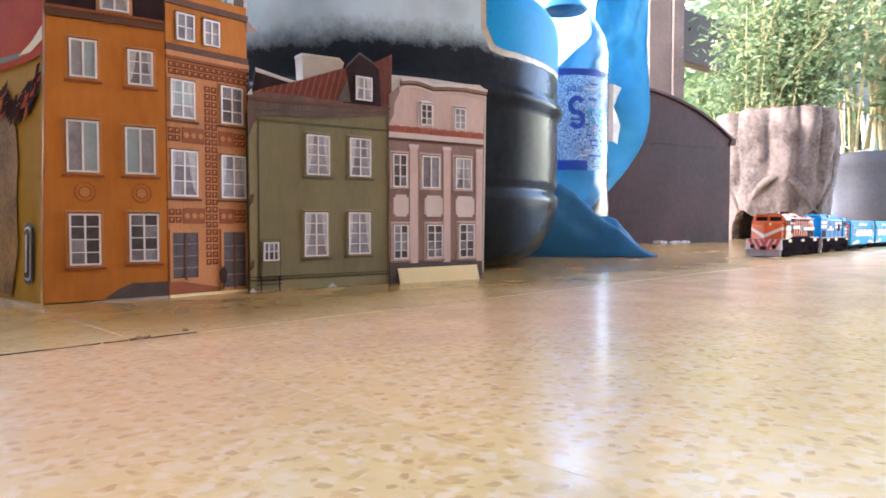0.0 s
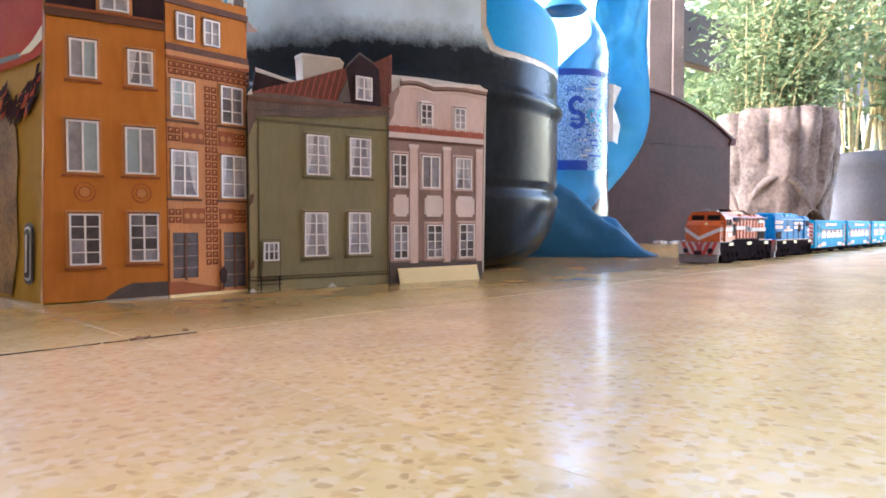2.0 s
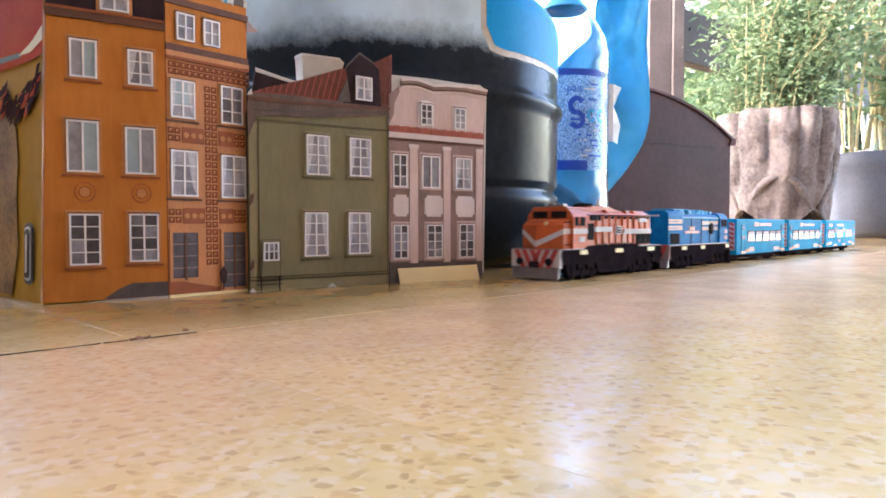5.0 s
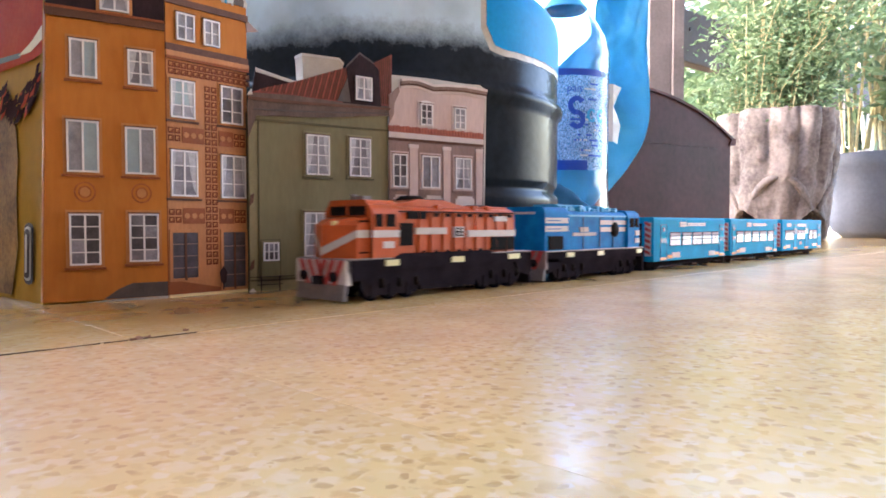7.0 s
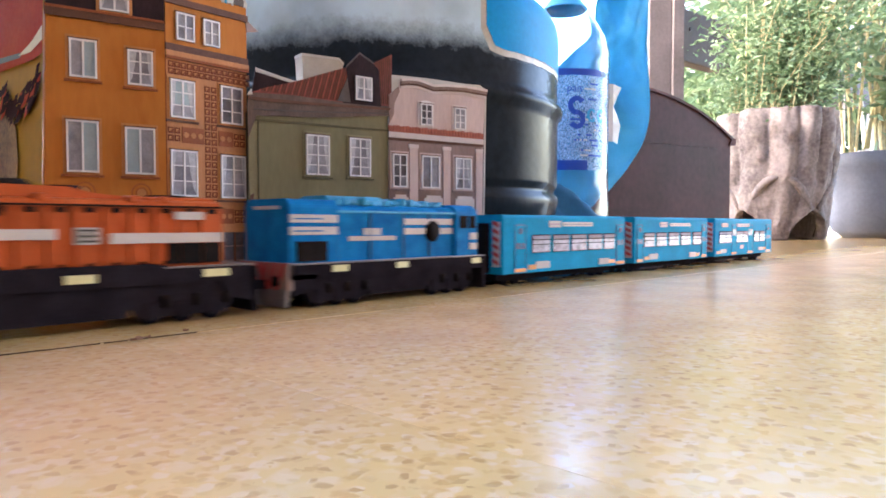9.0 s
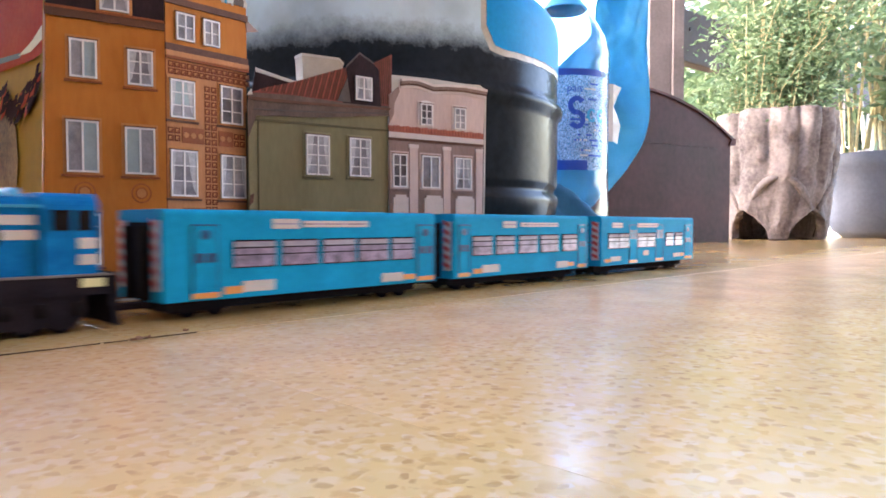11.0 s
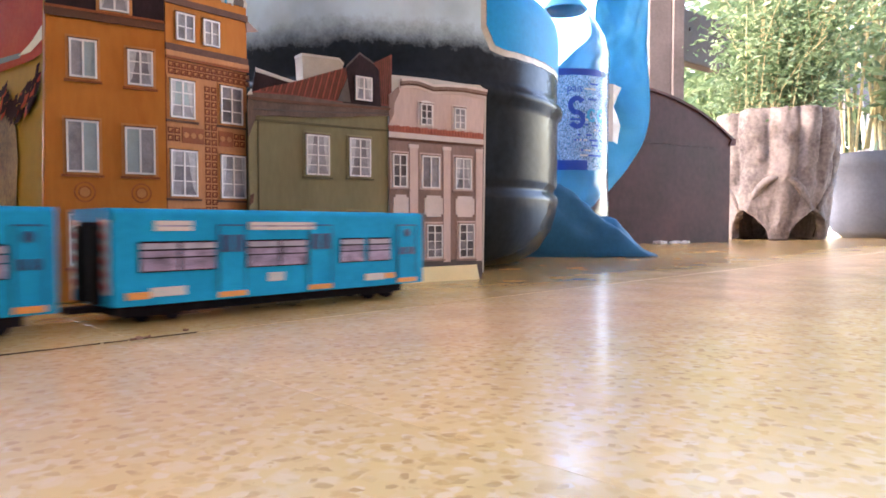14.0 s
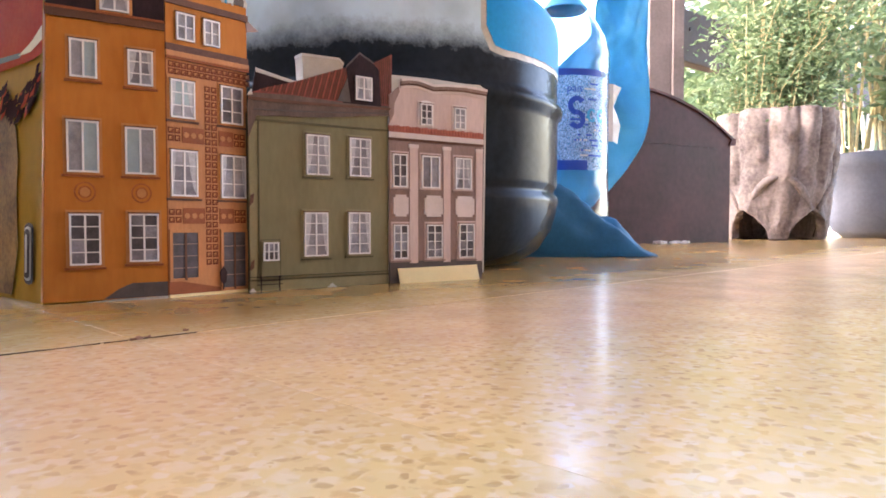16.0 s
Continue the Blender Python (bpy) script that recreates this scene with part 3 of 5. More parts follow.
    ln.prism([(0.0290, 0.0065), (0.0305, 0.0050), (0.0320, 0.0065), (0.0326, 0.0118), (0.0305, 0.0150), (0.0284, 0.0118)], -0.0016, -0.0010, M_ROOF_D)
    ln.box(0.0302, 0.0308, -0.0016, -0.0010, 0.0022, 0.0052, M_ROOF_D)
    part("printed_lantern", ln, h, "dark printed lantern")
    t = Build()
    t.prism([(W - 0.001, 0.152), (W + 0.0075, 0.1465), (W, 0.1445)], -0.001, -0.0004, M_PINK_D)
    part("paper_tab", t, h, "loose folded paper tab")
    f = Build()
    rnd = random.Random(2)
    x = 0.029
    for i in range(11):
        w = rnd.uniform(0.0008, 0.0026)
        z = 0.1575 + 0.0012 * rnd.random()
        f.prism([(x, z), (x + w, z - 0.0008 * rnd.random()), (x + w * 1.2, z + rnd.uniform(0.001, 0.004)), (x + w * 0.3, z + rnd.uniform(0.002, 0.0055))], -0.0009, -0.0003, (M_WHITE_P, M_TBL, M_GREY_P)[int(rnd.random() * 3)])
        x += w * 0.9
    part("torn_paper_fringe", f, h, "torn white and blue paper fringe")


def green_house():
    h = thing("paper_house", facing(0.1994, 0.3379, 0.2887, 0.3232), "olive green paper house with red tiled roof print", "paper house", "row of paper houses")
    W = 0.0915
    b = wall_sheet([(0, 0.0006), (W, 0.0006), (W, 0.1085), (0.0, 0.103)], M_GREEN_P)
    b.box(0.0006, W - 0.0004, 0.0008, 0.035, 0, 0.100, M_GREEN_D)
    part("facade", b, h)
    s = Build()
    s.box(0.0, W, -0.0004, 0, 0.0, 0.0058, M_GREEN_L)
    s.box(0.0, W, -0.0008, 0, 0.0058, 0.0068, M_GREEN_D)
    s.box(0.0, W, -0.0006, 0, 0.0078, 0.0084, M_GREEN_D)
    part("plinth", s, h)
    p = Build()
    p.prism([(0.0004, 0.0060), (0.0042, 0.0060), (0.0058, 0.097), (0.0004, 0.090)], -0.0003, 0, M_GREEN_L)
    p.box(0.0052, 0.0060, -0.0006, 0, 0.0060, 0.0965, M_GREEN_D)
    p.prism([(0.0, 0.048), (0.0022, 0.05), (0.0026, 0.055), (0.0008, 0.054)], -0.001, 0, M_BROWN_P)
    p.prism([(0.0, 0.012), (0.0022, 0.013), (0.0026, 0.018), (0.0008, 0.0165)], -0.001, 0, M_BROWN_P)
    part("corner_pilaster", p, h)
    e = Build()
    e.prism([(0.0040, 0.0955), (W, 0.0966), (W, 0.0976), (0.0046, 0.0968)], -0.0005, 0, M_GREEN_D)
    e.prism([(-0.0002, 0.086), (0.0046, 0.0983), (0.0417, 0.1006), (W, 0.1064), (W + 0.0014, 0.1125), (0.0567, 0.1112), (0.0274, 0.1119), (0.0, 0.1106), (-0.0008, 0.1030)], -0.0012, -0.0006, M_EAVE)
    e.prism([(-0.0006, 0.1065), (0.0300, 0.1070), (W, 0.1098), (W + 0.0010, 0.1112), (0.0300, 0.1086), (-0.0006, 0.1082)], -0.0018, -0.0012, M_BROWN_P)
    e.prism([(0.0030, 0.1012), (0.0417, 0.1034), (W, 0.1076), (W, 0.1082), (0.0417, 0.1042), (0.0026, 0.1020)], -0.0015, -0.0012, M_GREY_P)
    part("eave", e, h, "brown printed eave")
    r = Build()
    ridge = [(0.0025, 0.1111), (0.0104, 0.1145), (0.0205, 0.1173), (0.0346, 0.1223), (0.0474, 0.1273), (0.0615, 0.1326), (0.0725, 0.1369), (0.0806, 0.1380), (0.0940, 0.1453)]
    r.prism([(0.0010, 0.1104), (0.0274, 0.1117), (0.0567, 0.1110), (0.0936, 0.1121)] + ridge[::-1], -0.0008, -0.0002, M_TILE_R)
    rf = part("roof", r, h, "red tiled roof print")
    t = Build()

    def ridge_z(x):
        for (x0, z0), (x1, z1) in zip(ridge, ridge[1:]):
            if x0 <= x <= x1:
                return z0 + (z1 - z0) * (x - x0) / (x1 - x0)
        return 0.112

    for i in range(44):
        x = 0.006 + 0.0013 * i
        lean = 0.30 * (ridge_z(min(x + 0.004, 0.09)) - 0.1118)
        zt = ridge_z(min(x + lean, 0.09)) + 0.0003
        t.prism([(x, 0.1122), (x + 0.0005, 0.1122), (x + 0.0005 + lean, zt), (x + lean, zt)], -0.0011, -0.0007, M_BROWN_P if i % 3 else M_CORAL)
    for i in range(8):
        x = 0.0812 + 0.0015 * i
        t.prism([(x + 0.002, 0.1135), (x + 0.0025, 0.1135), (x + 0.0005, ridge_z(x)), (x, ridge_z(x))], -0.0011, -0.0007, M_BROWN_P)
    tagged(part("tile_relief", t, rf), kind="stuff")
    d = Build()
    d.prism([(0.0585, 0.1110), (0.0614, 0.1258), (0.0615, 0.1329), (0.0701, 0.1420), (0.0794, 0.1378), (0.0839, 0.1339), (0.0854, 0.1115)], -0.0016, -0.0008, M_ROOF_D)
    d.prism([(0.0545, 0.1116), (0.0614, 0.1265), (0.0637, 0.1116)], -0.0018, -0.0014, M_GREY_P)
    dm = part("dormer", d, h, "dark dormer print")
    de = Build()
    de.prism([(0.0608, 0.1322), (0.0701, 0.1416), (0.0798, 0.1372), (0.0800, 0.1382), (0.0701, 0.1428), (0.0606, 0.1332)], -0.0019, -0.0014, M_GREY_P)
    part("dormer_edge", de, dm)
    window(h, 0.0668, 0.0784, 0.1137, 0.1282, M_PANE_L, 2, 2, y=-0.0018)
    g = Build()
    g.prism([(0.0025, 0.1115), (0.0046, 0.1244), (0.0206, 0.1212), (0.0328, 0.1188), (0.0345, 0.1174)], 0.0002, 0.0008, M_ROOF_D)
    g.prism([(0.0049, 0.1226), (0.0206, 0.1199), (0.0328, 0.1179), (0.0335, 0.1196), (0.0206, 0.1217), (0.0044, 0.1250)], -0.0001, 0.0002, M_WHITE_P)
    g.prism([(-0.0012, 0.1090), (0.0020, 0.1095), (0.0014, 0.1126)], -0.0018, -0.001, M_WHITE_P)
    part("gable_flap", g, h)
    c = Build()
    c.prism([(0.0339, 0.1180), (0.0329, 0.1367), (0.0569, 0.1373), (0.0599, 0.1347), (0.0591, 0.1200)], 0.0006, 0.010, M_CHIM)
    c.prism([(0.0327, 0.1358), (0.0327, 0.1372), (0.0571, 0.1379), (0.0604, 0.1352), (0.0600, 0.1340), (0.0566, 0.1366)], 0.0002, 0.0102, M_WHITE_P)
    part("chimney", c, h, "cream printed chimney block")
    for u0, u1, z0, z1 in ((0.0345, 0.0497, 0.0668, 0.0904), (0.0634, 0.0782, 0.0672, 0.0906), (0.0330, 0.0483, 0.0188, 0.0448), (0.0622, 0.0776, 0.0194, 0.0451)):
        window(h, u0, u1, z0, z1, M_PANE_L, 2, 4, surround=M_GREEN_L, sill=M_GREEN_D)
    d = Build()
    d.box(0.0062, 0.0184, -0.0004, 0, 0.0072, 0.0292, M_GREEN_D)
    d.box(0.0070, 0.0178, -0.0006, 0, 0.0075, 0.0286, M_GREEN_P)
    part("printed_door", d, h)
    window(h, 0.0078, 0.0170, 0.0170, 0.0276, M_PANE_D, 3, 2, y=-0.0006)
    f = Build()
    for k in range(3):
        f.box(0.004, 0.019, -0.0016, -0.0010, 0.0035 + 0.0022 * k, 0.0039 + 0.0022 * k, M_ROOF_D)
    for x in (0.006, 0.017):
        f.box(x, x + 0.0005, -0.0016, -0.0010, 0.0, 0.0085, M_ROOF_D)
    part("printed_railing", f, h)
    w = Build()
    w.prism([(0.048, 0.0), (0.054, 0.0), (0.051, 0.0024)], -0.0014, -0.0006, M_WHITE_P)
    w.prism([(-0.001, 0.0), (0.003, 0.0), (0.0015, 0.002)], -0.002, -0.0006, M_WHITE_P)
    part("torn_corner", w, h)


def pink_house():
    h = thing("paper_house", facing(0.2896, 0.3222, 0.3618, 0.3058), "narrow pink paper house with white pilasters and coral band", "paper house", "row of paper houses")
    W = 0.0738
    b = wall_sheet([(0, 0.0), (W, 0.0), (W + 0.001, 0.095), (W + 0.0030, 0.1300), (0.060, 0.1312), (0.044, 0.1305), (0.0333, 0.1290), (0.0206, 0.1312), (0.0084, 0.1295), (0.0070, 0.1240), (0.0, 0.1200)], M_PINK)
    b.box(0.0006, W - 0.001, 0.0008, 0.022, 0, 0.118, M_WHITE_P)
    part("facade", b, h)
    q = Build()
    q.prism([(W + 0.0002, 0.004), (W + 0.0016, 0.004), (W + 0.0036, 0.128), (W + 0.0024, 0.128)], -0.0002, 0.0004, M_WHITE_P)
    q.prism([(0.0010, 0.1180), (0.0012, 0.1326), (0.0134, 0.1331), (0.0306, 0.1336), (0.0600, 0.1334), (0.0723, 0.1340), (0.0772, 0.1318), (0.0765, 0.1180)], 0.0008, 0.0014, M_WHITE_P)
    part("paper_edge", q, h, "bare white paper edge")
    lo = Build()
    lo.box(0.0, W, -0.0003, 0, 0.0110, 0.0915, M_PINK_D)
    part("lower_wall", lo, h)
    for x0, x1 in ((0.0150, 0.0212), (0.0412, 0.0468), (0.0682, 0.0735)):
        pl = part("pilaster", Build().box(x0, x1, -0.0009, -0.0003, 0.0125, 0.0890, M_PINK), h)
        part("capital", Build().box(x0 - 0.0007, x1 + 0.0004, -0.0013, -0.0003, 0.0872, 0.0895, M_PINK_L), pl)
    bl = Build()
    bl.box(0.0, W, -0.0008, 0, 0.0, 0.0140, M_GREY_P)
    part("plinth", bl, h, "dark grey printed plinth")
    bd = Build()
    bd.box(-0.0004, W + 0.0006, -0.0012, -0.0003, 0.0966, 0.1003, M_CORAL)
    bd.box(-0.0004, W + 0.0006, -0.0012, -0.0003, 0.0930, 0.0965, M_PINK_L)
    bd.box(-0.0004, W + 0.0006, -0.0008, -0.0003, 0.0912, 0.0930, M_BROWN_P)
    band = part("coral_band", bd, h)
    for i in range(30):
        x = 0.0024 * i
        part("band_tile", Build().box(x + 0.0002, x + 0.0021, -0.0017, -0.0012, 0.0970 + 0.0003 * (i % 3), 0.1002 + 0.0003 * ((i * 7) % 3), M_CORAL), band)
    cn = Build()
    top = [(0.0084, 0.1305), (0.0142, 0.1316), (0.0206, 0.1320), (0.0271, 0.1309), (0.0333, 0.1296), (0.0440, 0.1309), (0.0579, 0.1318), (0.0772, 0.1311)]
    for d0, d1, y, mt in ((0.0016, 0.0, -0.0018, M_PINK_L), (0.0034, 0.0016, -0.0013, M_PINK_D), (0.0044, 0.0034, -0.0009, M_BROWN_P), (0.0060, 0.0044, -0.0005, M_PINK_L)):
        cn.prism([(x, z - d0) for x, z in top] + [(x, z - d1) for x, z in top[::-1]], y, 0, mt)
    part("cornice", cn, h)
    sc = Build()
    sc.prism([(0.0, 0.1010), (0.0035, 0.1080), (0.0040, 0.1150), (0.0078, 0.1225), (0.0070, 0.1255), (0.0, 0.1195)], -0.0005, 0, M_PINK_D)
    part("scroll", sc, h)
    for u0, u1, z0, z1, p, rows in ((0.0024, 0.0130, 0.0616, 0.0828, M_PANE_D, 3), (0.0242, 0.0382, 0.0616, 0.0828, M_PANE_L, 1), (0.0508, 0.0640, 0.0616, 0.0828, M_PANE_L, 3),
                                    (0.0028, 0.0137, 0.0155, 0.0376, M_PANE_D, 4), (0.0280, 0.0404, 0.0155, 0.0376, M_PANE_D, 4), (0.0540, 0.0666, 0.0150, 0.0382, M_PANE_D, 4)):
        window(h, u0, u1, z0, z1, p, 2, rows, surround=M_PINK, sill=M_PINK_D)
    window(h, 0.0232, 0.0325, 0.1025, 0.1165, M_PANE_D, 2, 3, surround=M_PINK_L)
    arch = Build()
    arch.prism([(0.02785 + 0.0046 * math.cos(i * math.pi / 8), 0.1165 + 0.0022 * math.sin(i * math.pi / 8)) for i in range(9)], -0.0008, -0.0004, M_FRAME)
    part("window_arch", arch, h)
    window(h, 0.0500, 0.0592, 0.1018, 0.1163, M_PANE_L, 2, 3, surround=M_PINK_L)
    for u0, u1 in ((0.0028, 0.0140), (0.0262, 0.0408), (0.0512, 0.0668)):
        c = Build()
        z0, z1, k = 0.0428, 0.0568, 0.0016
        c.prism([(u0 + k, z0), (u1 - k, z0), (u1 - k, z0 + k), (u1, z0 + k), (u1, z1 - k), (u1 - k, z1 - k), (u1 - k, z1), (u0 + k, z1), (u0 + k, z1 - k), (u0, z1 - k), (u0, z0 + k), (u0 + k, z0 + k)], -0.0009, -0.0003, M_PINK_L)
        part("cartouche", c, h)
    k = Build()
    k.poly([(0.0054, -0.0050, 0.0), (0.0684, -0.0050, 0.0), (0.0684, -0.0016, 0.0100), (0.0054, -0.0016, 0.0094), (0.0054, -0.0044, 0.0), (0.0684, -0.0044, 0.0), (0.0684, -0.0010, 0.0100), (0.0054, -0.0010, 0.0094)],
           [(0, 1, 2, 3), (7, 6, 5, 4), (3, 2, 6, 7), (0, 3, 7, 4), (1, 5, 6, 2), (0, 4, 5, 1)], M_CREAM)
    part("support_strip", k, h, "cream card strip folded out at the foot")


# ---- things behind the houses ----
def jug():
    h = thing("water_jug", pose(0.4387, 0.4933, 0, 0, 0, -131.6), "big black ribbed plastic water jug, dusty on top", "water jug")
    p = [(0.0, 0.0), (0.095, 0.0), (0.118, 0.004), (0.133, 0.014), (0.144, 0.032), (0.1485, 0.050), (0.150, 0.058), (0.1495, 0.0625), (0.1462, 0.0655), (0.1462, 0.0685), (0.1488, 0.0715), (0.1492, 0.075), (0.1492, 0.128), (0.1502, 0.132), (0.1530, 0.136), (0.1535, 0.1395), (0.1525, 0.1425), (0.1495, 0.1455),
         (0.1488, 0.150), (0.1488, 0.205), (0.1478, 0.214), (0.143, 0.224), (0.132, 0.234), (0.115, 0.242), (0.085, 0.249), (0.045, 0.253), (0.042, 0.262), (0.0, 0.262)]
    p = [(r * 1.1, z) for r, z in p]
    part("body", Build().lathe(p, M_JUG, 112), h)

    # sticker on the side: blue sheet with a cream border, round lower corner
    def surf(z):
        for (r0, z0), (r1, z1) in zip(p[17:], p[18:]):
            if z0 <= z <= z1:
                return r0 + (r1 - r0) * (z - z0) / (z1 - z0)
        return 0.1637

    def patch(a0, a1, z0, z1, corner, off, material, jag):
        b = Build()
        n, k = 36, 14
        vs, fs = [], []
        rnd = random.Random(7)
        for i in range(n + 1):
            a = a0 + (a1 - a0) * i / n
            arc = (a - a0) * 0.164
            low = z0 + (corner - math.sqrt(max(0, corner ** 2 - (corner - arc) ** 2)) if arc < corner else 0) + rnd.uniform(-jag, jag)
            for j in range(k + 1):
                z = low + (z1 - low) * j / k
                vs.append(((surf(z) + off) * math.cos(a), (surf(z) + off) * math.sin(a), z))
        for i in range(n):
            for j in range(k):
                fs.append((i * (k + 1) + j, (i + 1) * (k + 1) + j, (i + 1) * (k + 1) + j + 1, i * (k + 1) + j + 1))
        return b.poly(vs, fs, material, True)

    part("sticker_border", patch(0.455, 2.3, 0.1685, 0.2395, 0.018, 0.0004, M_LABEL_E, 0.0008), h, "ragged cream sticker border")
    part("sticker", patch(0.485, 2.3, 0.1730, 0.2395, 0.016, 0.0009, M_LABEL_B, 0.0003), h, "glossy blue sticker")


def bottle():
    h = thing("soda_bottle", pose(0.7504, 0.4956, 0, 0, 0, -137), "large empty clear plastic bottle with torn blue label", "bottle")
    p = [(0.0, 0.006), (0.020, 0.003), (0.040, 0.0), (0.052, 0.006), (0.0575, 0.022), (0.058, 0.060), (0.0565, 0.085), (0.056, 0.095), (0.056, 0.225), (0.0575, 0.238), (0.0570, 0.255), (0.052, 0.275), (0.042, 0.294), (0.029, 0.309), (0.018, 0.320), (0.0145, 0.328), (0.0140, 0.340), (0.0175, 0.342), (0.0175, 0.345), (0.013, 0.346), (0.013, 0.362)]
    inner = [(max(0.0, r - 0.0012), z + (0.0012 if i < 4 else 0)) for i, (r, z) in enumerate(p)]
    body = part("shell", Build().lathe(p + inner[::-1], M_PET, 48), h)
    body.visible_shadow = False
    c = Build().lathe([(0.0, 0.371), (0.014, 0.371), (0.0155, 0.369), (0.0155, 0.348), (0.0140, 0.347)], M_CAP, 40, wob=lambda r, z, a: r + 0.0004 * math.sin(20 * a) * (r > 0.0148))
    c.lathe([(0.0150, 0.327), (0.0195, 0.3225), (0.0285, 0.3125), (0.0290, 0.3145), (0.0200, 0.3255), (0.0158, 0.329)], M_CAP, 40)
    part("cap", c, h, "bright blue cap and neck sleeve")
    rnd = random.Random(11)
    a0, a1, n = -2.1, 1.02, 48
    vs, fs = [], []
    for i in range(n + 1):
        a = a0 + (a1 - a0) * i / n
        for j in range(9):
            z = 0.104 + 0.123 * j / 8
            ar = a - (0.16 * rnd.random() if i == n else 0)
            r = 0.0572 + (0.004 * max(0, i - 43) / 5)
            vs.append((r * math.cos(ar), r * math.sin(ar), z))
    for i in range(n):
        for j in range(8):
            fs.append((i * 9 + j, (i + 1) * 9 + j, (i + 1) * 9 + j + 1, i * 9 + j + 1))
    lab = part("label", Build().poly(vs, fs, M_LBL, True), h, "pale blue torn label with dark blue print")

    def band(aa, ab, z0, z1, material, off=0.0004):
        b = Build()
        m = max(2, int((ab - aa) * 12))
        v2 = [((0.0572 + off) * math.cos(aa + (ab - aa) * i / m), (0.0572 + off) * math.sin(aa + (ab - aa) * i / m), z) for i in range(m + 1) for z in (z0, z1)]
        return b.poly(v2, [(2 * i, 2 * i + 2, 2 * i + 3, 2 * i + 1) for i in range(m)], material, True)

    part("label_band", band(a0, 0.93, 0.219, 0.227, M_LBL_D), lab)
    part("label_band", band(a0, 0.35, 0.104, 0.116, M_LBL_D), lab)
    for i in range(34):
        a, z = rnd.uniform(-0.05, 0.75), rnd.choice([0.121 + 0.0062 * k for k in range(15)])
        part("print_bar", band(a, a + rnd.uniform(0.06, 0.26), z, z + 0.0022, M_LBL_D if i % 3 else M_WHITE_P, 0.0005), lab)
    # bold curved marks, plain shapes
    def curl(path, w, material):
        b = Build()
        pts = [Vector((x, z)) for x, z in path]
        v2 = []
        for i, p in enumerate(pts):
            d = (pts[min(i + 1, len(pts) - 1)] - pts[max(i - 1, 0)]).normalized()
            for e in (-0.5, 0.5):
                q = p + Vector((-d.y, d.x)) * w * e
                v2.append((0.0580 * math.cos(q.x / 0.058), 0.0580 * math.sin(q.x / 0.058), q.y))
        b.poly(v2, [(2 * i, 2 * i + 2, 2 * i + 3, 2 * i + 1) for i in range(len(pts) - 1)], material, True)
        part("mark", b, lab)

    arc = [radians(d) for d in range(30, 271, 20)]
    curl([(0.006 + 0.0080 * math.cos(q), 0.1825 + 0.0085 * math.sin(q)) for q in arc] + [(0.006 + 0.0080 * math.cos(q), 0.1655 + 0.0085 * math.sin(q)) for q in [radians(d) for d in range(90, -151, -20)]], 0.0062, M_LBL_D)
    for cx in (0.026, 0.041):
        curl([(cx + 0.0052 * math.cos(radians(d)), 0.171 + 0.0068 * math.sin(radians(d))) for d in range(40, 330, 24)], 0.0034, M_TBL)
    flap = [(0.054 + 0.0035 * math.sin(3 * t) + 0.002 * math.sin(11 * t), 0.142 + 0.030 * t) for t in (0, 0.4, 0.8, 1.2, 1.6, 2.0, 2.4)]
    fv = []
    for x, z in flap:
        fv += [(0.0572 * math.cos(1.0), 0.0572 * math.sin(1.0), z), (0.0572 * math.cos(1.0) - 0.004, 0.0572 * math.sin(1.0) + 0.009, z), (0.050 * math.cos(1.1) - 0.008, x + 0.012, z - 0.002)]
    part("torn_flap", Build().poly(fv, [(3 * i + j, 3 * i + 3 + j, 3 * i + 4 + j, 3 * i + 1 + j) for i in range(6) for j in (0, 1)], M_WHITE_P), lab, "torn white label flap")
    cu = bpy.data.curves.new("word", "FONT")
    cu.body, cu.size, cu.align_x = "pais", 0.013, "CENTER"
    tmp = bpy.data.objects.new("word", cu)
    scene.collection.objects.link(tmp)
    bpy.context.view_layer.update()
    me = bpy.data.meshes.new_from_object(tmp.evaluated_get(bpy.context.evaluated_depsgraph_get()))
    bpy.data.objects.remove(tmp)
    for v in me.vertices:
        an = 0.06 + v.co.x / 0.058
        v.co = Vector((0.0581 * math.cos(an), 0.0581 * math.sin(an), 0.199 + v.co.y))
    me.materials.clear()
    me.materials.append(M_LBL_D)
    w = new("word", me)
    w.parent = lab


